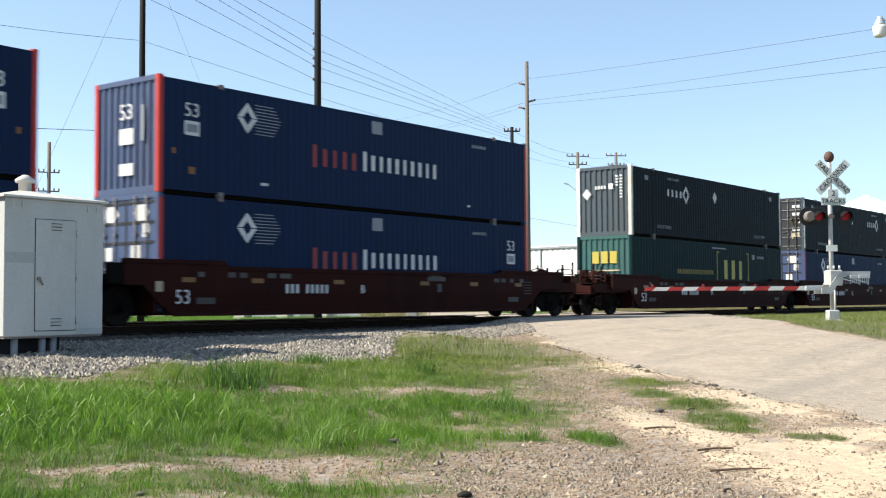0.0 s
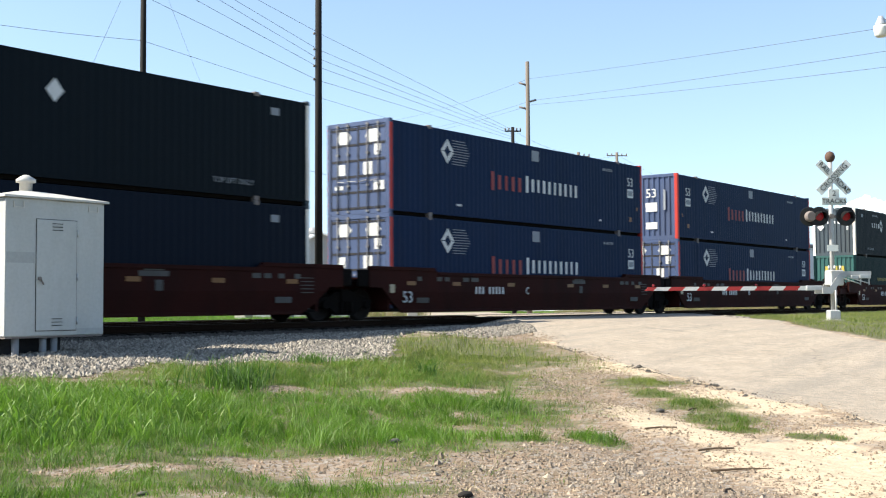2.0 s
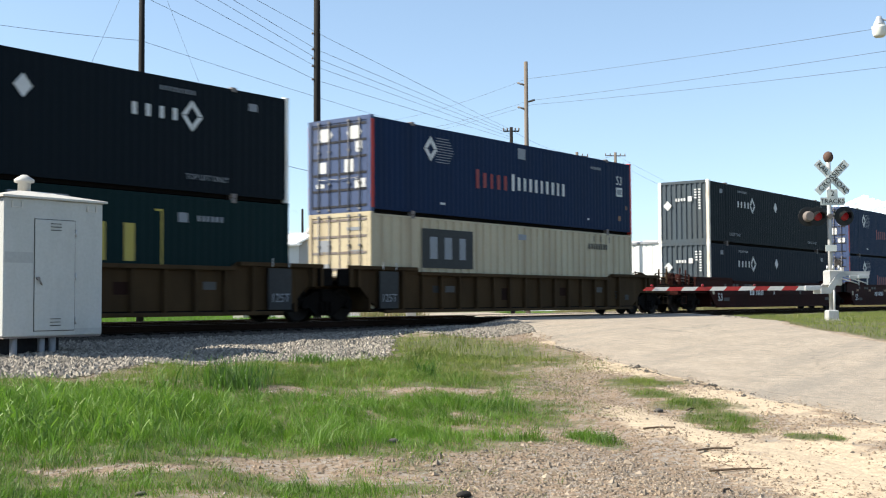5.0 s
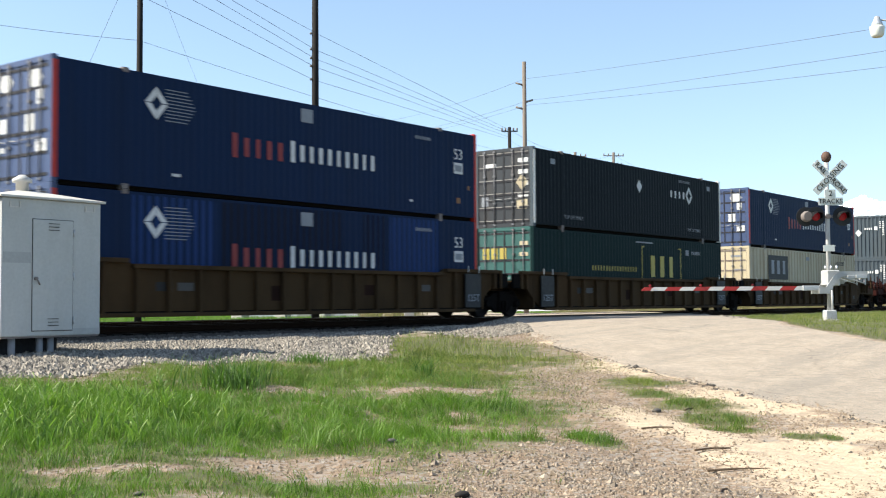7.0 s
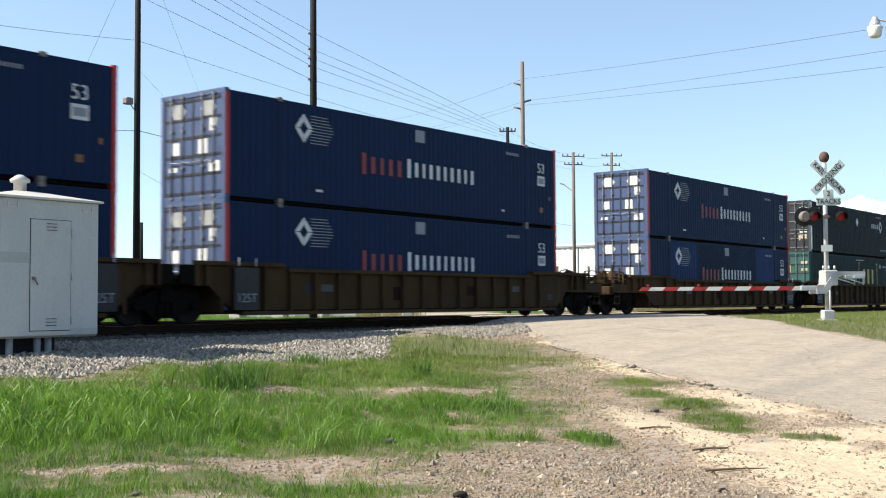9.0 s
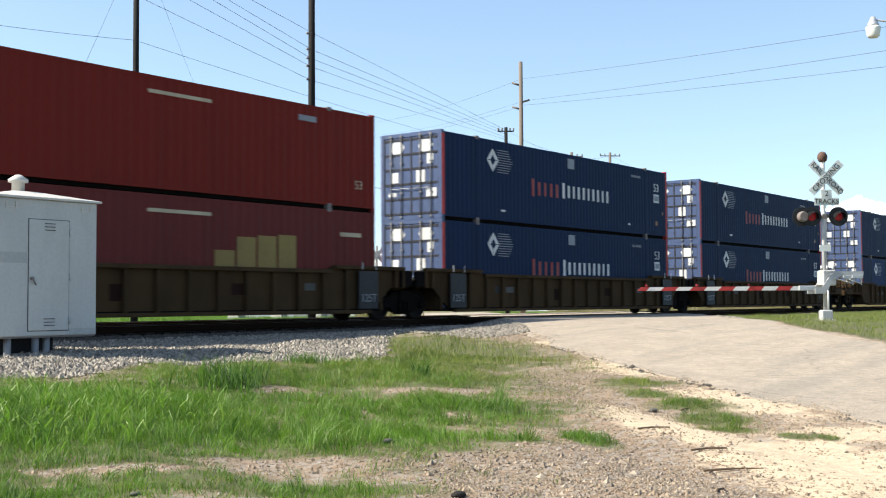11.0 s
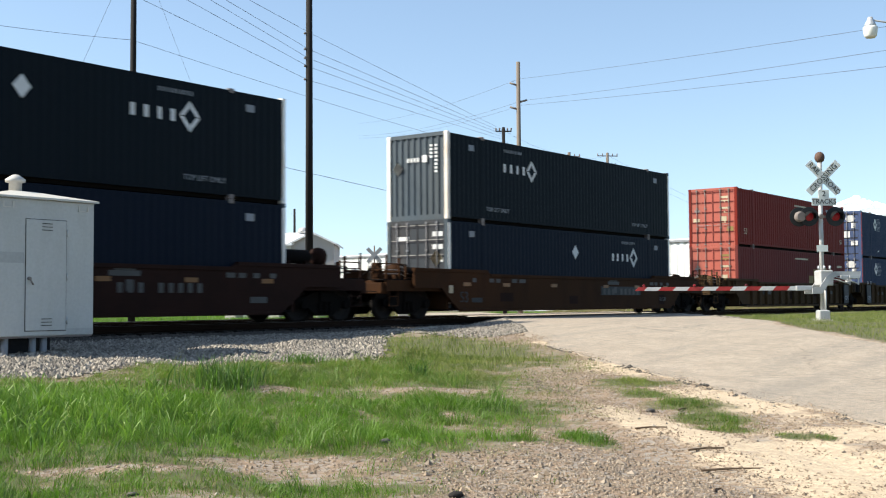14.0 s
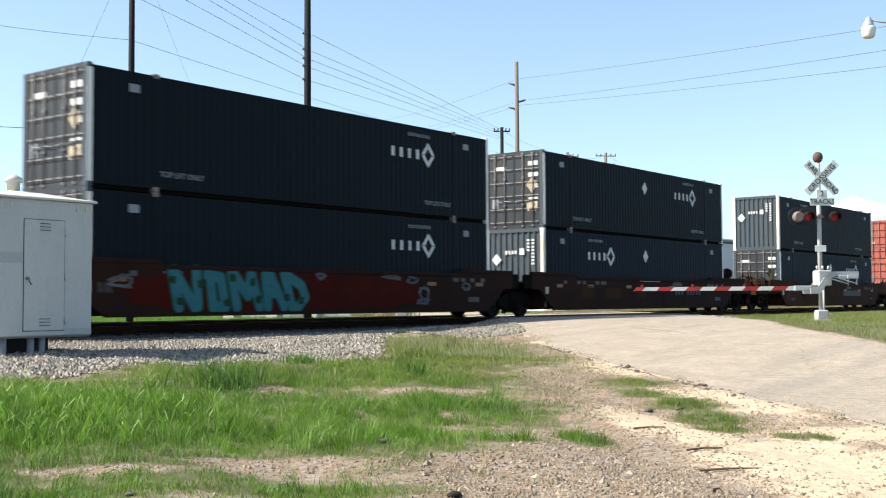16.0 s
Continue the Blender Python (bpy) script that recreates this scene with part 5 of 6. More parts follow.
# ---------------------------------------------------------------- signal cabinet
def cabinet():
    c = thing("signal_cabinet", pose(11.24, 17.95, 0), "white sheet-metal signal cabinet on steel legs in ballast", "signal cabinet")
    w, d, z0, z1 = 0.95, 0.95, 0.0, 2.30
    part("body", boxes((-w, w, -d, d, z0, z1), bevel=0.015), M_CABINET, c)
    bm = bmesh.new()
    e = 0.06
    low = [bm.verts.new((a * (w + e), b * (d + e), z1 + 0.0)) for a, b in ((-1, -1), (1, -1), (1, 1), (-1, 1))]
    mid = [bm.verts.new((a * (w + e), b * (d + e), z1 + 0.035)) for a, b in ((-1, -1), (1, -1), (1, 1), (-1, 1))]
    top = [bm.verts.new((a * 0.22, b * 0.22, z1 + 0.20)) for a, b in ((-1, -1), (1, -1), (1, 1), (-1, 1))]
    for p, q in ((low, mid), (mid, top)):
        for i in range(4):
            bm.faces.new((p[i], p[(i + 1) % 4], q[(i + 1) % 4], q[i]))
    bm.faces.new(top)
    bm.faces.new(low[::-1])
    part("roof", bm, M_CABROOF, c)
    vent = lathe(bmesh.new(), [(0.11, z1 + 0.18), (0.11, z1 + 0.36), (0.17, z1 + 0.37), (0.17, z1 + 0.42), (0.05, z1 + 0.50), (0.02, z1 + 0.505)], 18)
    part("roof_vent", vent, M_CABROOF, c)
    door = part("door", boxes((-0.39, 0.38, -d - 0.022, -d - 0.001, z0 + 0.09, z1 - 0.34), bevel=0.008), M_CABINET, c)
    part("door_joint", boxes((-0.400, 0.390, -d - 0.006, -d - 0.0005, z0 + 0.080, z1 - 0.330)), M_GAP, c, "dark gap round the door")
    part("handle", tubes(((-0.34, -d - 0.06, 0.96), (-0.28, -d - 0.06, 0.86), 0.014), ((-0.345, -d - 0.02, 0.965), (-0.345, -d - 0.07, 0.965), 0.03), n=8), M_CAST, door, "dark latch handle")
    for z in (0.25, 1.0, 1.75):
        part("hinge", tubes(((0.39, -d - 0.028, z - 0.06), (0.39, -d - 0.028, z + 0.06), 0.014), n=8), M_GALV, door)
    for zc in (1.78, 0.17):
        for k in range(3):
            part("louvre", prism([(-0.10, zc + k * 0.055), (0.10, zc + k * 0.055), (0.10, zc + k * 0.055 + 0.012), (-0.10, zc + k * 0.055 + 0.012)], -d - 0.034, -d - 0.02), M_GAP, door)
    for x in (-0.72, 0.72):
        for s in (-1, 1):
            part("lifting_lug", boxes((x + s * 0.09 - 0.012, x + s * 0.09 + 0.012, -d - 0.018, -d, z1 - 0.16, z1 - 0.06)), M_CABROOF, c)
        part("lug_bar", boxes((x - 0.1, x + 0.1, -d - 0.01, -d, z1 - 0.165, z1 - 0.15)), M_CABROOF, c)
    part("grey_band", boxes((-w + 0.01, -0.42, -d - 0.003, -d - 0.0008, 1.22, 1.40)), M_CABGREY, c, "grey band left of the door")
    part("dirt_band", boxes((0.41, w - 0.01, -d - 0.003, -d - 0.0008, z0 + 0.02, z0 + 0.12)), M_CABGREY, c, "dusty band at the foot")
    part("base_frame", boxes((-w + 0.02, w - 0.02, -d + 0.02, d - 0.02, z0 - 0.03, z0)), M_CAST, c)
    # added black block that makes the space below the cabinet dark
    part("under_shade_box", boxes((-w + 0.04, 0.42, -0.45, d - 0.1, -0.5, z0 - 0.03)), M_SEAL_SHADE, c, "black box added for the shade under the cabinet")
    for y, xs in ((-0.82, (-0.68, -0.165, 0.045)), (0.80, (-0.80, -0.2, 0.25, 0.62, 0.85))):
        for x in xs:
            part("leg", tubes(((x, y, -0.5), (x, y, z0 - 0.02), 0.06), n=10), M_TRIMGREY, c, "grey steel pipe leg")


cabinet()


# ---------------------------------------------------------------- crossing signals
def lamp_unit(sig, x, lit, s, z=2.92):
    """A round flasher with hood and backing disc; s is the sign of the side it faces."""
    bm = lathe(bmesh.new(), [(0.12, 0.20), (0.15, 0.10), (0.155, 0.02), (0.15, 0.0)], 20, "Y")
    bmesh.ops.transform(bm, matrix=Matrix.Translation((x, 0.05 * s, z)) @ Matrix.Diagonal((1, -s, 1, 1)), verts=bm.verts)
    head = part("lamp_housing", bm, M_CAST if s > 0 else M_PANELBLACK, sig)
    disc = lathe(bmesh.new(), [(0.27, -0.008), (0.275, 0.0), (0.27, 0.008)], 28, "Y", (x, 0.06 * s, z))
    part("backing_disc", disc, M_PANELBLACK, head, "black round backing disc")
    lens = lathe(bmesh.new(), [(0.125, 0.0), (0.11, 0.02), (0.05, 0.035)], 20, "Y", (x, 0, z))
    bmesh.ops.transform(lens, matrix=Matrix.Diagonal((1, s, 1, 1)), verts=lens.verts)
    bmesh.ops.translate(lens, vec=(0, 0.07 * s, 0), verts=lens.verts)
    part("lens", lens, M_LAMPRED if lit else M_LENSRED, head, "red lens")
    hood = bmesh.new()
    n = 14
    a = [hood.verts.new((x + 0.15 * math.cos(math.pi * (k / n * 1.2 - 0.1)), 0.07 * s, z + 0.15 * math.sin(math.pi * (k / n * 1.2 - 0.1)))) for k in range(n + 1)]
    b = [hood.verts.new((v.co.x, (0.20 + 0.20 * max(0, (v.co.z - z) / 0.15)) * s, v.co.z - 0.05)) for v in a]
    fs = [hood.faces.new((a[k], a[k + 1], b[k + 1], b[k])) for k in range(n)]
    bmesh.ops.solidify(hood, geom=fs, thickness=0.006)
    part("hood", hood, M_PANELBLACK, head, "black lamp hood")


def crossing_signal(at, label, gate, away=False):
    """A mast with crossbuck, track count and flashers. Its face looks to -y."""
    s = thing("crossing_signal", at, label, "crossing signal", "crossing signals")
    part("mast", tubes(((0, 0, 0.25), (0, 0, 4.95 if away else 4.62), 0.062), n=16), M_ALU, s)
    lz = 2.30 if away else 2.92
    base = boxes((-0.16, 0.16, -0.16, 0.16, 0.0, 0.28), bevel=0.03)
    part("base", base, M_ALU, s, "aluminium mast base")
    part("foundation", boxes((-0.22, 0.22, -0.22, 0.22, -0.5, 0.015), bevel=0.02), M_CONCRETE, s)
    cap = lathe(bmesh.new(), [(0.06, 4.46), (0.11, 4.50), (0.14, 4.58), (0.135, 4.66), (0.09, 4.74), (0.02, 4.77)], 16)
    if away:
        cap.free()
    else:
        part("bell", cap, M_OLDBELL, s, "rusty brown bell")
    for ang, words in ((45, [("RAIL", -0.36), ("ROAD", 0.36)]), (-45, [("CROSSING", 0.0)])):
        bm = boxes((-0.61, 0.61, -0.004 - (0.006 if ang < 0 else 0), 0.004 - (0.006 if ang < 0 else 0), -0.115, 0.115), bevel=0.0)
        bl = part("sign_blade", bm, M_SIGNBACK if away else M_SIGNWHITE, s, "aluminium back of sign" if away else "white reflective sign blade")
        bl.matrix_basis = pose(0.06, -0.09 - (0.0 if ang > 0 else 0.006), 4.02, 0, ang, 0)
        if not away:
            for w, dx in words:
                letters("lettering", w, 0.20 if len(w) == 4 else 0.215, M_LETTER, bl, pose(dx, -0.016, 0), "black sign letters")
    plates = ((0.06, 3.56, 0.30, 0.24, "2", 0.22), (0.06, 3.34, 0.70, 0.22, "TRACKS", 0.19))
    for x, z, w, h, word, size in plates:
        pl = part("sign_plate", boxes((x - w / 2, x + w / 2, -0.105, -0.097, z - h / 2, z + h / 2)), M_SIGNBACK if away else M_SIGNWHITE, s)
        if not away:
            letters("lettering", word, size, M_LETTER, pl, pose(x, -0.112, z), "black sign letters")
    part("lamp_arm", tubes(((-0.42, 0, lz), (0.46, 0, lz), 0.035), ((0, -0.09, lz), (0, 0.09, lz), 0.07), n=10), M_CAST, s)
    f = -1
    for x, lit in ((-0.36, True), (0.40, True)):
        lamp_unit(s, x, lit, -1, lz)
    lamp_unit(s, -0.60, False, 1, lz)
    part("name_plate", boxes((-0.16, 0.16, -0.075, -0.066, 1.93, 2.11)), M_SIGNWHITE, s, "small white notice plate")
    if gate:
        part("gate_machine", boxes((-0.14, 0.24, -0.24, 0.24, 0.96, 1.40), bevel=0.03), M_ALU, s, "aluminium gate mechanism box")
        for yy in (-0.30, 0.30):
            sup = prism([(-0.40, 0.74), (-0.12, 0.74), (0.14, 1.14), (0.30, 1.24), (0.98, 1.26), (0.98, 1.36), (0.24, 1.36), (0.06, 1.28), (-0.20, 0.92), (-0.40, 0.90)], yy - 0.02, yy + 0.02)
            part("counterweight_arm", sup, M_ALU, s, "cast aluminium counterweight arm")
            part("counterweight", boxes((0.64, 0.96, yy - 0.05, yy + 0.05, 1.16, 1.26), bevel=0.01), M_GALV, s)
            part("stay_bar", tubes(((0.92, yy, 1.26), (0.92, yy, 0.98), 0.02), ((0.25, yy, 1.22), (0.92, yy, 1.02), 0.018), n=6), M_ALU, s)
        for k in range(3):
            part("fitting", tubes(((-0.22 + 0.16 * k, -0.34, 1.40), (-0.22 + 0.16 * k, -0.34, 1.52), 0.03), n=8), M_GALV, s)
        part("conduit", tubes(((0.05, -0.1, 0.1), (0.05, -0.1, 1.0), 0.03), n=8), M_ALU, s)
    return s


MAST = (32.05, 10.93, -0.03)
TO_TIP = Vector((28.84 - 32.0, 15.04 - 10.95, 0))
ARM_TURN = math.degrees(math.atan2(-TO_TIP.y, -TO_TIP.x))
crossing_signal(pose(*MAST, 0, 0, ARM_TURN + 2), "aluminium crossing signal with crossbuck, red flashers and gate", True)


def gate_arm():
    g = thing("gate_arm", pose(MAST[0], MAST[1], MAST[2] + 0.90, 0, 0, ARM_TURN), "lowered red and white striped crossing gate arm", "gate arm")
    L = 5.25
    part("arm_socket", boxes((-0.75, -0.30, -0.07, 0.07, -0.07, 0.07), bevel=0.015), M_GALV, g)
    x, k = 0.55, 0
    while x < L:
        w = min(0.405, L - x)
        half = 0.062 - 0.012 * x / L
        skew = 0.05
        part("arm_stripe", prism([(-x - w - skew, -half), (-x - skew, -half), (-x + skew, half), (-x - w + skew, half)], -0.022, 0.022), M_ARMWHITE if k % 2 == 0 else M_ARMRED, g)
        x += w
        k += 1
    for xl in (5.05, 3.62, 2.15):
        lamp = lathe(bmesh.new(), [(0.032, -0.05), (0.036, 0.0), (0.032, 0.05)], 12, "Y", (-xl, 0, 0.095))
        part("arm_lamp", lamp, M_LAMPRED if xl > 3 else M_LENSRED, g, "small red arm lamp")


gate_arm()
crossing_signal(pose(38.62, 31.6, 0.20, 0, 0, ARM_TURN + 182), "crossing signal seen from behind across the tracks", False, True)
far_signal = thing("crossbuck_post", pose(53.08, 45.7, -0.45, 0, 0, ARM_TURN + 176), "distant crossbuck on a wooden post", "crossing sign")
part("post", tubes(((0, 0, -0.2), (0, 0, 4.5), 0.05), n=10), M_POLE, far_signal)
for a in (45, -45):
    b = part("sign_blade", boxes((-0.61, 0.61, 0.05 + a * 0.0003, 0.06 + a * 0.0003, -0.115, 0.115)), M_SIGNBACK, far_signal)
    b.matrix_basis = pose(0, 0, 3.9, 0, a, 0)
part("sign_plate", boxes((-0.35, 0.35, 0.05, 0.06, 3.05, 3.25)), M_SIGNBACK, far_signal)


# ---------------------------------------------------------------- poles and cables
def pole(x, y, height, r, material, arms=(), label="", z0=-0.5, group="utility poles"):
    """arms: (height, half length, turn)."""
    p = thing("utility_pole", pose(x, y, z0), label, "utility pole", group)
    bm = bmesh.new()
    tube(bm, (0, 0, -0.5), (0, 0, height - z0), r, r * 0.72, 14)
    part("shaft", bm, material, p)
    for h, half, turn in arms:
        a = radians(turn)
        dx, dy = math.cos(a) * half, math.sin(a) * half
        arm = part("crossarm", tubes(((-dx, -dy, h - z0), (dx, dy, h - z0), 0.055), n=6), material, p)
        for f in (-0.95, -0.5, 0.5, 0.95):
            bm = lathe(bmesh.new(), [(0.03, 0.0), (0.07, 0.05), (0.05, 0.1), (0.07, 0.15), (0.03, 0.22)], 8, "Z", (dx * f, dy * f, h - z0 + 0.04))
            part("insulator", bm, M_CAST, arm)
    return p


A_XY, B_XY, C_XY, C2_XY, E_XY, F_XY = (31.2, 40.8), (39.47, 38.1), (66.5, 43.85), (70.05, 47.55), (94.65, 56.6), (105.67, 58.5)
pa = pole(*A_XY, 17.5, 0.165, M_POLEDARK, label="tall dark creosoted pole with a floodlight")
part("flood_lamp", boxes((-0.62, -0.25, -0.1, 0.25, 9.75, 10.05), bevel=0.05), M_CAST, pa, "dark grey floodlight head")
part("lamp_bracket", tubes(((-0.3, 0.1, 9.8), (0, 0, 9.35), 0.025), n=6), M_GALV, pa)
pb = pole(*B_XY, 19.0, 0.20, M_POLEDARK, label="tall dark creosoted pole carrying several cables")
for z in (11.32, 11.97, 12.35, 12.79, 13.56):
    part("insulator", lathe(bmesh.new(), [(0.03, 0), (0.06, 0.05), (0.03, 0.12)], 8, "Z", (-0.2, 0.1, z + 0.45)), M_CAST, pb)
pole(*C_XY, 17.45, 0.19, M_POLE, label="weathered pole with short side arms")
for z, s in ((15.95, -1), (14.25, -1), (14.75, 1)):
    b = thing("side_arm", pose(C_XY[0], C_XY[1], z), "short angled insulator arm on a pole", "pole arm", "pole side arms")
    part("arm", tubes(((0, 0, -0.18), (s * 0.4, -s * 0.46, 0.0), 0.07), n=8), M_CAST, b)
pole(*C2_XY, 13.6, 0.17, M_POLEDARK, ((13.3, 0.6, -50),), "shorter dark distribution pole with a crossarm")
pe = pole(*E_XY, 15.0, 0.20, M_POLE, ((14.6, 1.1, -45), (13.8, 0.9, -45)), "distant pole with crossarms and a street lamp")
part("lamp_arm", tubes(((0, 0, 11.6), (-0.5, 0.8, 12.4), 0.04), ((-0.5, 0.8, 12.4), (-0.7, 1.1, 12.5), 0.09), n=6), M_GALV, pe)
pole(*F_XY, 16.25, 0.20, M_POLE, ((15.9, 1.1, -45), (14.9, 0.9, -45)), "distant weathered pole with two crossarms")
pole(75.2, 81.9, 11.1, 0.19, M_POLE, ((10.9, 1.0, -35), (9.6, 0.9, -35), (8.3, 0.9, -35)), "distant pole with three crossarms")
pole(92.8, 91.9, 11.3, 0.17, M_POLEDARK, (), "slim distant dark pole")
pole(51.8, 79.4, 13.4, 0.19, M_POLE, ((11.0, 0.8, -30), (9.5, 0.8, -30)), "distant pole with side arms")
pole(62.0, 74.0, 5.2, 0.12, M_POLEDARK, (), "short distant dark wooden post")
pole(26.6, 6.7, 7.2, 0.12, M_POLE, (), "wooden pole carrying a yard light", -0.6)


def yard_light():
    s = thing("yard_light", pose(25.47, 7.5, 6.4), "glass yard light on a bracket arm", "street lamp")
    part("housing", lathe(bmesh.new(), [(0.05, 0.36), (0.07, 0.30), (0.12, 0.20), (0.13, 0.14)][::-1], 16), M_GALV, s, "grey metal lamp housing")
    part("globe", lathe(bmesh.new(), [(0.10, -0.10), (0.135, -0.06), (0.16, 0.10), (0.155, 0.14)], 18), M_SIGNWHITE, s, "frosted ribbed lens")
    part("bracket", tubes(((0, 0, 0.30), (1.13, -0.8, 0.22), 0.022), n=8), M_GALV, s)


yard_light()


def cable(points, sag, r=0.012, label="black overhead cable between poles"):
    cu = bpy.data.curves.new("cable", "CURVE")
    cu.dimensions, cu.bevel_depth, cu.bevel_resolution = "3D", r * 0.62, 1
    pts = []
    for a, b in zip(points, points[1:]):
        a, b = Vector(a), Vector(b)
        for k in range(17):
            f = k / 16
            if k or not pts:
                pts.append(a.lerp(b, f) - Vector((0, 0, 4 * sag * f * (1 - f))))
    sp = cu.splines.new("POLY")
    sp.points.add(len(pts) - 1)
    for q, v in zip(sp.points, pts):
        q.co = (*v, 1)
    ob = new("overhead_cable", cu)
    cu.materials.append(M_WIRE)
    tagged(ob, label, "cable", "overhead cables")


STARTS = [(22.71, 35.14, 13.04), (23.92, 33.57, 13.03), (24.58, 32.72, 13.02), (24.91, 32.29, 13.02), (25.25, 31.85, 13.01)]
AT_B = [(39.45, 38.17, 11.32), (39.43, 38.14, 11.97), (39.45, 38.09, 12.35), (39.43, 38.07, 12.79), (39.46, 37.98, 13.56)]
AT_C2 = [(70.03, 47.6, 12.69), (70.03, 47.59, 12.86), (70.02, 47.59, 13.07), (70.02, 47.58, 13.24), (70.01, 47.57, 13.4)]
for a, b, c in zip(STARTS, AT_B, AT_C2):
    back = Vector(a) + (Vector(a) - Vector(b)) * 2.0
    cable([tuple(back), b, c], 0.0, 0.014)
cable([(11.5, 41.7, 11.5), (31.09, 40.74, 12.12), (94.58, 56.72, 13.33)], 0.35, 0.014)
cable([(11.5, 40.7, 7.1), (31.28, 40.79, 8.14), (94.76, 56.9, 7.87)], 0.30, 0.022)
cable([(31.21, 40.6, 16.5), (75.2, 81.9, 11.0)], 0.5, 0.010, "thin steel guy cable from the dark pole")
cable([(31.21, 40.6, 16.5), (27.0, 47.0, -0.5)], 0.0, 0.010, "thin steel guy cable from the dark pole")
cable([(31.2, 40.8, 10.9), (92.8, 91.9, 10.6)], 0.8, 0.008)
cable([(31.2, 40.8, 6.4), (92.8, 91.9, 7.4)], 0.6, 0.010)
for a, b in (((66.45, 43.77, 16.22), (45.99, 13.31, 11.55)), ((66.67, 43.6, 14.7), (46.03, 13.34, 10.61)), ((66.68, 43.62, 14.39), (46.05, 13.36, 9.98))):
    out = Vector(b) + (Vector(b) - Vector(a)) * 0.7
    cable([a, tuple(out)], 0.25, 0.014)
    cable([a, (104.4, 92.4, a[2] + 6.4)], 0.6, 0.014)
for z in (14.8, 14.0):
    cable([(70.05, 47.55, z - 1.4), (94.65, 56.6, z), (105.67, 58.5, z + 1.2), (180, 76, z)], 0.4, 0.014)


# ---------------------------------------------------------------- buildings and far side
def shed():
    """A low white building with its gable end to the tracks."""
    b = thing("shed", pose(57.04, 56.84, -0.5, 0, 0, -52), "low white metal building with a shallow gable roof", "building")
    w, d, h = 3.0, 5.5, 5.2
    part("wall", boxes((-4.3, 0.0, 0.02, d, 0.0, h)), M_WALLWHITE, b, "white sheet wall")
    bm = prism([(0.0, 0.0), (w, 0.0), (w, h), (w / 2, h + 0.75), (0.0, h)], 0.0, 5.5)
    part("gable", bm, M_GABLE, b, "shaded beige gable wall")
    bm = bmesh.new()
    low, top = [[bm.verts.new((x, y, z + dz)) for x, y, z in ((-4.5, -0.3, h - 0.02), (0.1, -0.3, h - 0.02), (w / 2, 2.6, h + 0.95), (-3.6, 2.6, h + 0.95))] for dz in (-0.10, 0.0)]
    bm.faces.new(low[::-1])
    bm.faces.new(top)
    for i in range(4):
        bm.faces.new((low[i], low[(i + 1) % 4], top[(i + 1) % 4], top[i]))
    part("roof", bm, M_ROOFWHITE, b, "white sloping metal roof")
    part("roof", prism([(-0.25, h - 0.1), (w / 2, h + 0.72), (w + 0.25, h - 0.1), (w + 0.25, h + 0.02), (w / 2, h + 0.86), (-0.25, h + 0.02)], -0.25, 5.8), M_ROOFWHITE, b)
    part("door", boxes((0.9, 2.2, -0.04, 0.0, 0.0, 3.2)), M_TRIMGREY, b, "grey door")
    for x in (-1.6, 0.6):
        part("roof_vent", lathe(bmesh.new(), [(0.25, h + 0.3), (0.25, h + 0.9), (0.45, h + 0.95), (0.3, h + 1.25), (0.05, h + 1.35)], 12, "Z", (x, 2.5, 0)), M_ALU, b)


def warehouse():
    a, b = Vector((116.0, 122.0, 0)), Vector((106.5, 48.0, 0))
    way = b - a
    n = thing("warehouse", pose(a.x, a.y, -0.5, 0, 0, math.degrees(math.atan2(way.y, way.x))), "long white sheet-metal warehouse with a dark eave", "building")
    L, h = way.length, 7.05
    bm = corrugated(0, L, 0, h, 0, 0.8, 0.06, 1)
    bmesh.ops.recalc_face_normals(bm, faces=bm.faces)
    part("wall", bm, M_WALLWHITE, n)
    part("core", boxes((0.1, L - 0.1, 0.1, 25, 0, h - 0.1)), M_WALLWHITE, n)
    part("eave", boxes((-0.3, L + 0.3, -0.25, 25.3, h, h + 0.22)), M_TRIMGREY, n, "dark grey eave trim")
    part("roof", prism([(-0.2, h + 0.22), (L + 0.2, h + 0.22), (L + 0.2, h + 0.34), (-0.2, h + 0.34)], 0.0, 25), M_ROOFWHITE, n)
    for k in range(12):
        part("downpipe", boxes((4 + k * 6.0, 4.12 + k * 6.0, -0.16, -0.05, 0.2, h)), M_TRIMGREY, n)
    for k in (3, 6, 9):
        part("wall_lamp", boxes((k * 7.0, k * 7.0 + 0.6, -0.5, -0.1, 5.2, 5.7), bevel=0.05), M_TRIMGREY, n)


shed()
warehouse()
for x, y, w in ((51.35, 56.4, 1.1), (53.06, 54.18, 0.9), (54.66, 52.12, 1.0)):
    b = thing("concrete_block", pose(x, y, -0.55, 0, 0, 20), "pale concrete block beyond the tracks", "concrete block", "concrete blocks")
    part("block", boxes((-w / 2, w / 2, -0.4, 0.4, 0, 0.75), bevel=0.05), M_CONCRETE, b)


slim = pole(54.95, 68.73, 7.07, 0.13, M_POLE, (), "slim distant pole with short side brackets")
for z in (6.47, 5.83, 5.14):
    part("bracket", tubes(((0, 0, z + 0.5), (0.38, -0.49, z + 0.5), 0.05), n=6), M_CAST, slim)
pole(51.28, 66.53, 6.38, 0.20, M_POLEDARK, (), "distant dark pole stump")


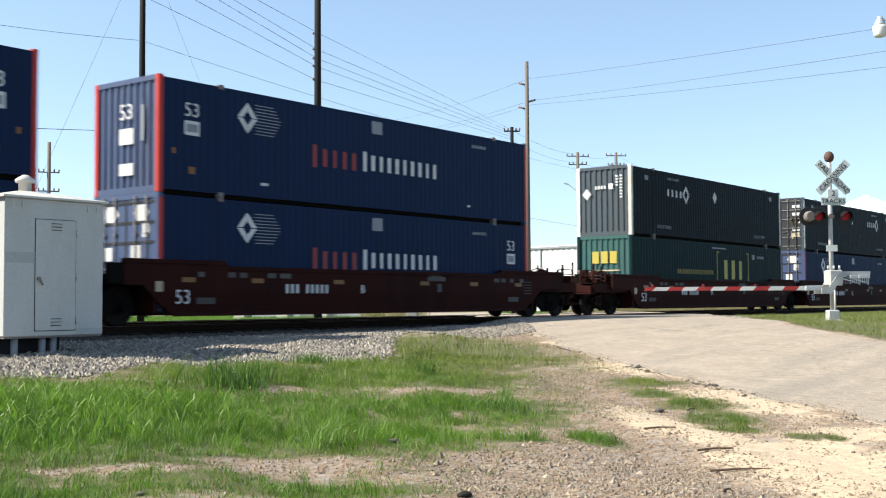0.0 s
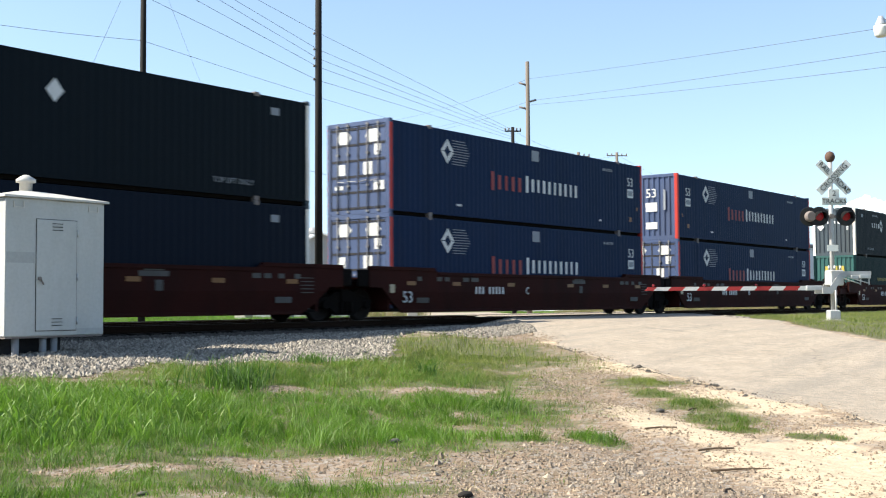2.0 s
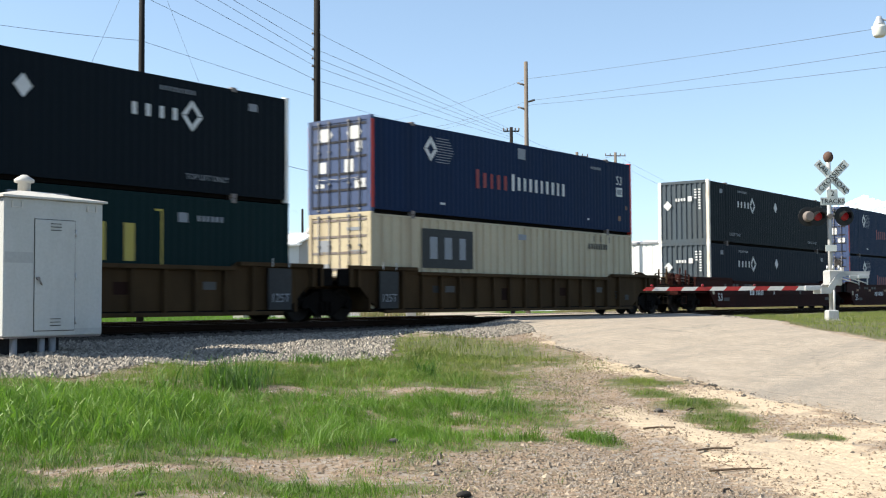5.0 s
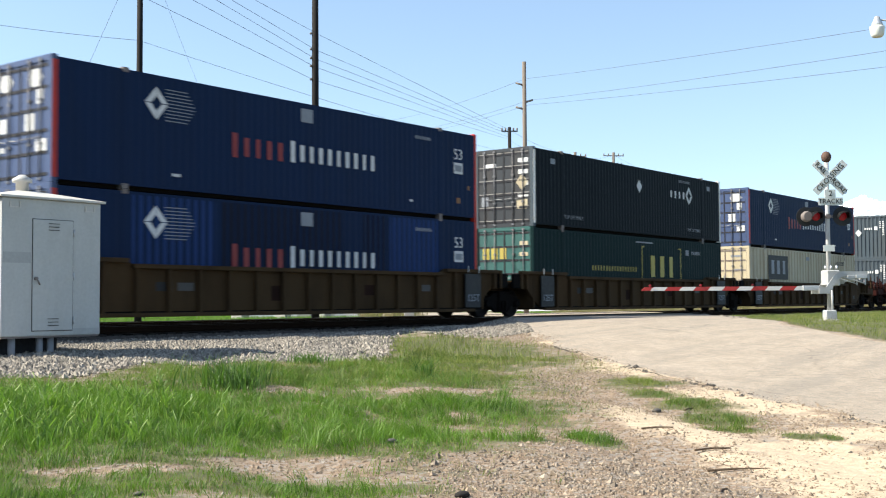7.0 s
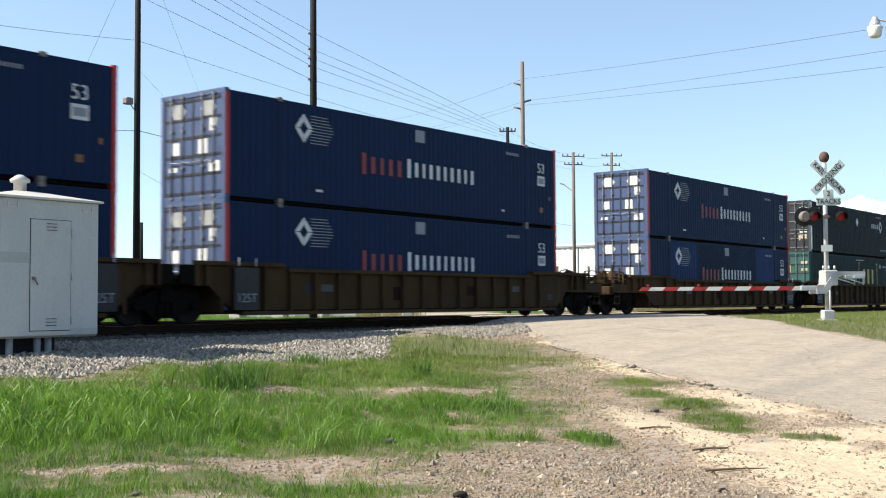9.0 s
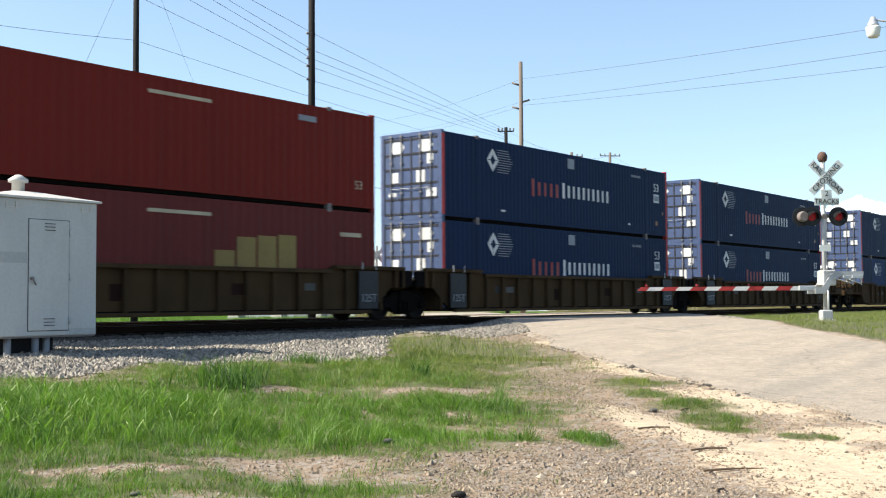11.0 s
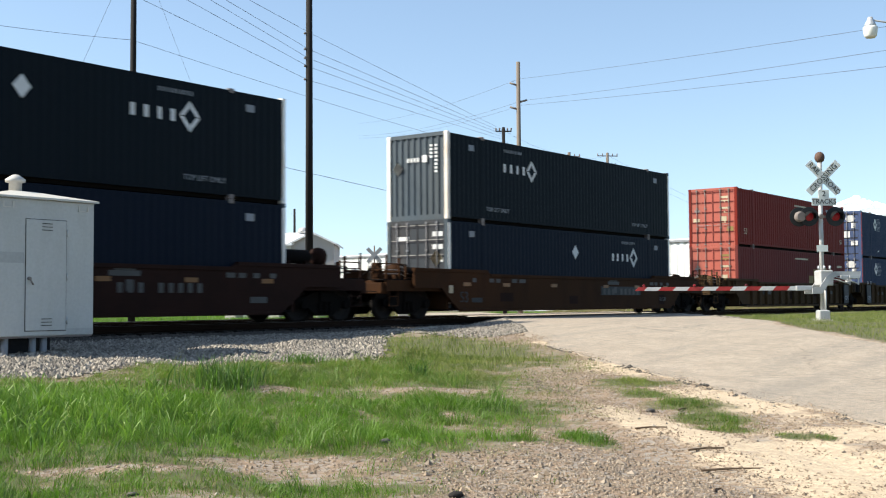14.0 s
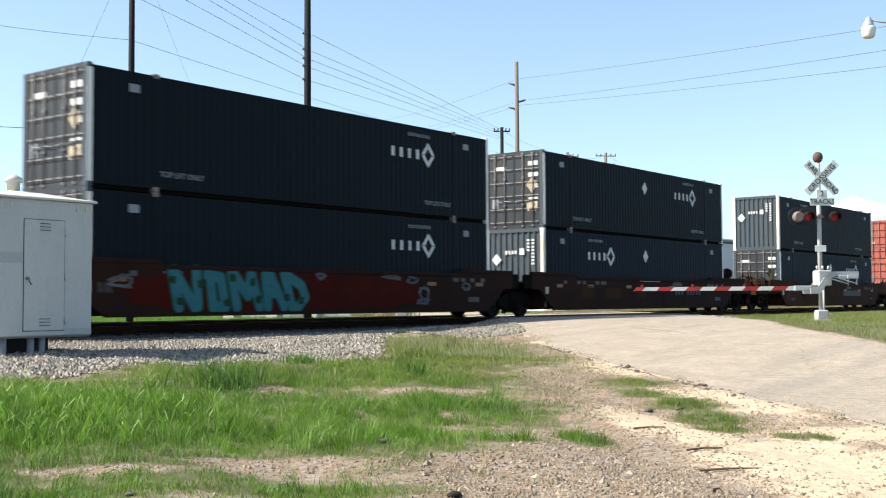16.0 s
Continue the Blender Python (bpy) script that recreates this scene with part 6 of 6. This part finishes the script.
def fence():
    f = thing("picket_fence", pose(55.5, 51.02, -0.55, 0, 0, -52), "low white picket fence in rough grass", "fence")
    rng = random.Random(4)
    for k in range(24):
        x = -0.5 + k * 0.17
        part("picket", boxes((x, x + 0.10, -0.02, 0.0, 0, 0.72 + rng.uniform(-0.05, 0.05))), M_WALLWHITE, f)
    for z in (0.25, 0.55):
        part("rail", boxes((-0.6, 3.6, 0.002, 0.04, z, z + 0.08)), M_WALLWHITE, f)


fence()


def cloud(x, y, z, size, seed):
    """A far heap of cloud."""
    rng = random.Random(seed)
    bm = bmesh.new()
    for _ in range(150):
        u = rng.gauss(0, 0.50) * size
        crest = max(0.06, 0.5 - 0.38 * abs(u) / size) * size
        v = rng.random() ** 0.8 * crest
        r = rng.uniform(0.05, 0.13) * size * (1.15 - 0.6 * v / crest)
        bmesh.ops.create_icosphere(bm, subdivisions=2, radius=r, matrix=Matrix.Translation((u * 0.33 + rng.gauss(0, 0.08) * size, -u * 0.94, v)) @ Matrix.Diagonal((1, 1.3, 0.8, 1)))
    for f in bm.faces:
        f.smooth = True
    ob = new("cloud", mesh_of("cloud", bm, M_CLOUD))
    ob.location = (x, y, z)
    tagged(ob, "small white cumulus cloud near the horizon", "cloud", "clouds", "structure")


# emission adds the clouds' sunlit white and evens out their shading
M_CLOUD = glow("self-lit far cloud", (0.62, 0.68, 0.72), 0.52)


cloud(914.0, 284.0, 66.0, 34.0, 3)
cloud(905.0, 330.0, 62.0, 14.0, 7)


# ---------------------------------------------------------------- grass, stones, litter
def blades(name, spots, heights, widths, material, label, seed, lean=0.5, bow=None):
    """Many single bent blades as one sheet of stuff; spots are x, y."""
    rng = np.random.default_rng(seed)
    k = len(spots)
    x, y = spots[:, 0], spots[:, 1]
    z = ground_z(x, y) - 0.01
    a, b = rng.uniform(0, 2 * np.pi, k), rng.uniform(0, 2 * np.pi, k)
    h, w = heights, widths
    b = b if bow is None else bow + rng.normal(0, 0.75, k)
    base = np.stack([x, y, z], 1)
    side = np.stack([np.cos(a), np.sin(a), np.zeros(k)], 1) * w[:, None] * 0.5
    bend = np.stack([np.cos(b), np.sin(b), np.zeros(k)], 1) * (h * rng.uniform(0.1, lean, k))[:, None]
    up = np.array([0, 0, 1.0]) * h[:, None]
    v = np.stack([base - side, base + side, base + 0.55 * up + 0.30 * bend - 0.75 * side, base + 0.55 * up + 0.30 * bend + 0.75 * side, base + 0.95 * up + bend], 1).reshape(-1, 3)
    i = np.arange(k) * 5
    me = bpy.data.meshes.new(name)
    me.vertices.add(k * 5)
    me.vertices.foreach_set("co", v.reshape(-1))
    loops = np.concatenate([np.stack([i, i + 1, i + 3, i + 2], 1), ], 1)
    tri = np.stack([i + 2, i + 3, i + 4], 1)
    allv = np.concatenate([loops, tri], 1).reshape(-1)
    me.loops.add(len(allv))
    me.loops.foreach_set("vertex_index", allv.astype(np.int32))
    me.polygons.add(2 * k)
    starts = np.stack([np.arange(k) * 7, np.arange(k) * 7 + 4], 1).reshape(-1)
    me.polygons.foreach_set("loop_start", starts.astype(np.int32))
    me.update(calc_edges=True)
    me.validate()
    me.materials.append(material)
    tagged(new(name, me), label, "grass", kind="stuff")


def scatter(count, x0, x1, y0, y1, keep, seed):
    rng = np.random.default_rng(seed)
    x, y = rng.uniform(x0, x1, count), rng.uniform(y0, y1, count)
    ok = keep(x, y, rng.uniform(0, 1, count))
    return np.stack([x[ok], y[ok]], 1)


def patchy(x, y):
    return 0.5 + 0.25 * np.sin(2.1 * x + 1.3 * y) * np.sin(1.7 * y - 0.8 * x) + 0.25 * np.sin(5.3 * x - 4.1 * y) * np.sin(4.7 * y + 3.3 * x)


def on_grass(x, y, r):
    g = cover(x, y)[0] + (patchy(x, y) - 0.5) * 0.35 + (patchy(3.7 * x + 2, 4.3 * y) - 0.5) * 0.30
    return (np.clip((g - 0.36) / 0.34, 0, 1) ** 1.6 > r) & (road_gap(x, y) > 0.15)


def in_view(x, y):
    a = np.degrees(np.arctan2(x, y))
    return (a > 27) & (a < 77)


def grow():
    rng = np.random.default_rng(8)
    near = scatter(720000, 2.5, 17, 2, 14.5, lambda x, y, r: on_grass(x, y, r) & in_view(x, y), 1)
    tall = blob(near[:, 0], near[:, 1], 6.4, 10.4, 2.6, 2.2, -35)
    clump = patchy(near[:, 0] * 1.9 + 3, near[:, 1] * 1.9)
    h = (0.028 + 0.055 * patchy(near[:, 0] * 0.7, near[:, 1] * 0.7) + 0.045 * clump + 0.10 * np.clip(tall - 0.45, 0, 1)) * rng.uniform(0.35, 1.4, len(near))
    # tufts of a hand's width, and a shorter, drier sward towards the gravel
    cell = (np.floor((near[:, 0] + 0.05 * np.sin(9 * near[:, 1])) / 0.10).astype(int) * 73 + np.floor((near[:, 1] + 0.05 * np.sin(8 * near[:, 0])) / 0.15).astype(int) * 179) % 4096
    tuft = rng.lognormal(-0.12, 0.48, 4096)[cell]
    bow = rng.uniform(0, 2 * np.pi, 4096)[cell]
    worn = np.clip((cover(near[:, 0], near[:, 1])[0] - 0.45) / 0.3, 0, 1)
    h = h * tuft * (0.6 + 0.4 * worn)
    w = rng.uniform(0.003, 0.0065, len(near))
    right = np.clip((near[:, 0] * 0.79 - near[:, 1] * 0.61 - 4.3) / 0.8, 0, 1)
    h = h * (1 - 0.35 * right)
    olive = rng.uniform(0, 1, len(near)) < 0.04 + 0.6 * np.clip((near[:, 0] * 0.62 + near[:, 1] * 0.78 - 13.6) / 2.2, 0, 1) + 0.3 * (1 - worn) + 0.55 * right
    blades("grass_verge", near[~olive], h[~olive], w[~olive], M_GRASS, "patchy green grass verge beside the gravel", 2, 1.2, bow[~olive])
    blades("grass_verge", near[olive], h[olive] * 0.85, w[olive], M_OLIVE, "yellow-green drying grass among the verge", 12, 1.3, bow[olive])
    far = scatter(90000, 15, 62, 5, 19.5, lambda x, y, r: on_grass(x, y, r) & in_view(x, y), 3)
    blades("grass_verge", far, rng.uniform(0.04, 0.17, len(far)) * np.where(far[:, 0] > 24, 0.8, 1.1), rng.uniform(0.006, 0.013, len(far)), M_OLIVE, "rough grass beside the road and tracks", 4, 0.7)
    dry = scatter(150000, 3, 30, 2, 16, lambda x, y, r: (cover(x, y)[0] + 0.4 * patchy(x, y) > 0.45 + 0.25 * r) & (cover(x, y)[0] < 0.62 + 0.3 * r * r) & (cover(x, y)[1] < 0.6) & in_view(x, y) & (road_gap(x, y) > 0.2), 5)
    blades("dry_grass", dry, rng.uniform(0.02, 0.08, len(dry)), rng.uniform(0.003, 0.007, len(dry)), M_DRYGRASS, "short dry straw-coloured grass", 6, 1.3)
    beyond = scatter(60000, 20, 95, 34, 75, lambda x, y, r: (road_gap(x, y) > 0.5) & in_view(x, y), 9)
    blades("far_grass", beyond, rng.uniform(0.10, 0.32, len(beyond)), rng.uniform(0.02, 0.05, len(beyond)), M_GRASS, "grass field beyond the tracks", 10)
    reeds = scatter(26000, 34, 125, 33.5, 46, lambda x, y, r: (road_gap(x, y) > 0.4) & in_view(x, y) & (x > 1.12 * y), 21)
    blades("roadside_weeds", reeds, rng.uniform(0.25, 0.85, len(reeds)), rng.uniform(0.02, 0.06, len(reeds)), M_DRYGRASS, "tall pale weeds beyond the tracks", 22, 0.6)
    for cx, cy, rad, hh, k in ((9.75, 10.9, 0.50, 0.46, 300), (13.2, 10.5, 0.16, 0.34, 60), (13.4, 13.1, 0.35, 0.22, 240), (6.0, 12.0, 0.4, 0.40, 120)):
        q = rng.normal(0, 0.45, (k, 2)) * rad + (cx, cy)
        blades("weed_clump", q, hh * rng.uniform(0.4, 1.1, k), rng.uniform(0.010, 0.022, k), M_WEED, "tall dark weed clump in the grass", int(cx * 10), 0.9)


def broad_grass():
    """Taller broad-leaved grass in loose tufts."""
    rng = np.random.default_rng(31)
    tufts = scatter(900, 3.2, 11, 6.5, 13, lambda x, y, r: (blob(x, y, 6.2, 9.7, 1.9, 2.6, -41) > 0.40 + 0.45 * r), 32)
    q = np.repeat(tufts, 8, axis=0) + rng.normal(0, 0.05, (len(tufts) * 8, 2))
    k = len(q)
    h, w, a, b = rng.uniform(0.08, 0.30, k), rng.uniform(0.008, 0.020, k), rng.uniform(0, 2 * np.pi, k), rng.uniform(0, 2 * np.pi, k)
    base = np.stack([q[:, 0], q[:, 1], ground_z(q[:, 0], q[:, 1]) - 0.01], 1)
    out = np.stack([np.cos(b), np.sin(b), np.zeros(k)], 1) * (h * rng.uniform(0.35, 1.0, k))[:, None]
    side = np.stack([np.cos(a), np.sin(a), np.zeros(k)], 1) * w[:, None] * 0.5
    up = np.array([0, 0, 1.0]) * h[:, None]
    rings = [base - 0.6 * side, base + 0.6 * side, base + 0.6 * up + 0.22 * out - side, base + 0.6 * up + 0.22 * out + side,
             base + 0.92 * up + 0.62 * out - 0.8 * side, base + 0.92 * up + 0.62 * out + 0.8 * side, base + 0.80 * up + 1.05 * out]
    i = (np.arange(k) * 7)[:, None]
    quads = np.concatenate([i + np.array([[0, 1, 3, 2]]), i + np.array([[2, 3, 5, 4]])]).tolist()
    me = bpy.data.meshes.new("broad_grass")
    me.from_pydata(np.stack(rings, 1).reshape(-1, 3).tolist(), [], quads + (i + np.array([[4, 5, 6]])).tolist())
    me.materials.append(M_BROAD)
    tagged(new("broad_grass", me), "taller bright broad-leaved grass, arching over", "grass", kind="stuff")


broad_grass()


def stones(name, spots, size, material, label, seed, spread=0.5):
    rng = np.random.default_rng(seed)
    k = len(spots)
    z = np.where(road_gap(spots[:, 0], spots[:, 1]) < 0, road_z(spots[:, 0], spots[:, 1]), ground_z(spots[:, 0], spots[:, 1]))
    s = size * (rng.uniform(0.5, 1.5, (k, 1)) if spread < 0.6 else rng.lognormal(-0.15, 0.5, (k, 1)))
    shape = np.array([(1, 0, 0), (0.2, 0.95, 0.1), (-1, 0.1, 0), (-0.1, -0.95, 0), (0.15, 0.1, 0.75), (0, 0, -0.6)])
    a = rng.uniform(0, 2 * np.pi, k)
    v = shape[None] * (1 + rng.uniform(-0.35, 0.35, (k, 6, 3)))
    rot = np.stack([np.stack([np.cos(a), -np.sin(a)], 1), np.stack([np.sin(a), np.cos(a)], 1)], 1)
    v[..., :2] = np.einsum("kij,knj->kni", rot, v[..., :2])
    v = v * s[..., None] + np.concatenate([spots, z[:, None] + size * 0.25], 1)[:, None]
    i = (np.arange(k) * 6)[:, None, None]
    faces = (np.array([(0, 1, 4), (1, 2, 4), (2, 3, 4), (3, 0, 4), (1, 0, 5), (2, 1, 5), (3, 2, 5), (0, 3, 5)])[None] + i).reshape(-1, 3)
    me = bpy.data.meshes.new(name)
    me.from_pydata(v.reshape(-1, 3).tolist(), [], faces.tolist())
    me.materials.append(material)
    tagged(new(name, me), label, "stones", kind="stuff")


def strew():
    b = scatter(70000, 5, 34, 12.5, 21.4, lambda x, y, r: (cover(x, y)[1] > 0.35 + 0.5 * r) & in_view(x, y) & (road_gap(x, y) > 0.1), 11)
    stones("ballast", b, 0.043, M_STONE, "loose grey crushed-stone track ballast", 12)
    b = scatter(34000, 21, 38, 14.5, 22.0, lambda x, y, r: (road_gap(x, y) > -0.25 * r) & (road_gap(x, y) < 5) & (cover(x, y)[0] < 0.5), 23)
    stones("ballast", b, 0.036, M_STONE, "crushed stone spilling round the road's corner", 24)
    # darker stones paint the shade under the train, along with track grime
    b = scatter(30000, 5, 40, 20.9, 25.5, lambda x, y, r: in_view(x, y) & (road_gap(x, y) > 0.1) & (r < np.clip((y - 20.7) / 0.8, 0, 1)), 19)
    stones("ballast", b, 0.040, M_DIRTYSHADE, "grimy ballast between the ties, darkened with shade", 20)
    b = scatter(14000, 30, 80, 18.5, 22.1, lambda x, y, r: (cover(x, y)[1] > 0.35) & (road_gap(x, y) > 0.1), 13)
    stones("ballast", b, 0.045, M_STONE, "loose grey crushed-stone track ballast", 14)
    p = scatter(170000, 4.5, 22, 2, 14.5, lambda x, y, r: (cover(x, y)[0] < 0.45) & (cover(x, y)[2] < 0.38 + 0.55 * r) & in_view(x, y) & (road_gap(x, y) > 0.25 * np.sin(2.3 * y) - 0.7 * r * r) & (patchy(x, y) > 0.4 * r), 15)
    stones("gravel", p, 0.0085, M_PEBBLE, "scattered brown and grey gravel", 16, 0.9)
    p = scatter(75000, 5, 17, 2, 12, lambda x, y, r: (np.maximum(blob(x, y, 7.6, 4.5, 1.3, 1.5, -43), blob(x, y, 14.0, 9.3, 1.5, 2.2, -36) - 0.12) + 0.2 * (patchy(x, y) - 0.5) > 0.42 + 0.3 * r) & (cover(x, y)[0] < 0.5) & (cover(x, y)[2] < 0.6) & (road_gap(x, y) > 0.2), 27)
    stones("coarse_gravel", p, 0.0105, M_COARSE, "coarse grey crushed gravel on bare ground", 28, 0.9)
    # dark crumbs put the edge cracks and the gravel's shadow into colour
    p = scatter(40000, 12, 19, 3, 12, lambda x, y, r: (np.abs(road_gap(x, y) - 0.05) < 0.16 * r) & (patchy(x * 0.6, y * 0.6) > 0.42), 29)
    stones("dark_edge_crumbs", p, 0.012, M_EDGEDARK, "dark crumbs for cracks and gravel shadow along the road", 30, 0.9)
    p = scatter(700, 4, 22, 2, 15, lambda x, y, r: (cover(x, y)[0] < 0.6) & in_view(x, y) & (road_gap(x, y) > 0.1), 17)
    stones("gravel", p, 0.017, M_STONE, "larger pale stones on the bare ground", 18)
    for x, y, l, t in ((9.6, 4.35, 0.38, -30), (9.0, 3.85, 0.55, -42), (7.9, 3.5, 0.2, 10), (10.4, 5.3, 0.35, -35), (12.4, 5.9, 0.3, 5)):
        s = thing("stick", pose(x, y, float(ground_z(x, y)) + 0.012, 0, 0, t), "weathered brown stick on the gravel", "stick", "sticks")
        bm = tubes(((-l / 2, 0, 0), (0, 0.015, 0.006), 0.010), ((0, 0.015, 0.006), (l / 2, -0.005, 0.0), 0.008), n=6)
        part("branch", bm, M_WOOD, s)
    for x, y, r in ((7.62, 6.45, 0.045), (12.05, 6.15, 0.055), (4.75, 6.2, 0.03), (6.33, 4.72, 0.05)):
        s = thing("stone", pose(x, y, float(ground_z(x, y)) + r * 0.3), "pale stone lying in the grass" if x != 6.33 else "dark clod of earth in the grass", "stone", "single stones")
        bm = bmesh.new()
        bmesh.ops.create_icosphere(bm, subdivisions=2, radius=r, matrix=Matrix.Diagonal((1.4, 0.9, 0.55, 1)))
        for v in bm.verts:
            v.co *= 1 + 0.25 * noise.noise(v.co * 12)
        part("rock", bm, M_STONE if x != 6.33 else M_TIE, s)


grow()
strew()


# ---------------------------------------------------------------- what moves
def motions():
    for ob in TRAIN:
        m0 = ob.matrix_basis.copy()
        walk(ob, [(t, Matrix.Translation((run(t), 0, 0)) @ m0) for t in TIMES])
    steps = [k / 30 for k in range(481)]
    for ws, x in SPINNING:
        walk(ws, [(t, pose(x, 0, WHEEL_R, 0, math.degrees(run(t) / WHEEL_R) % 360, 0)) for t in steps])


motions()
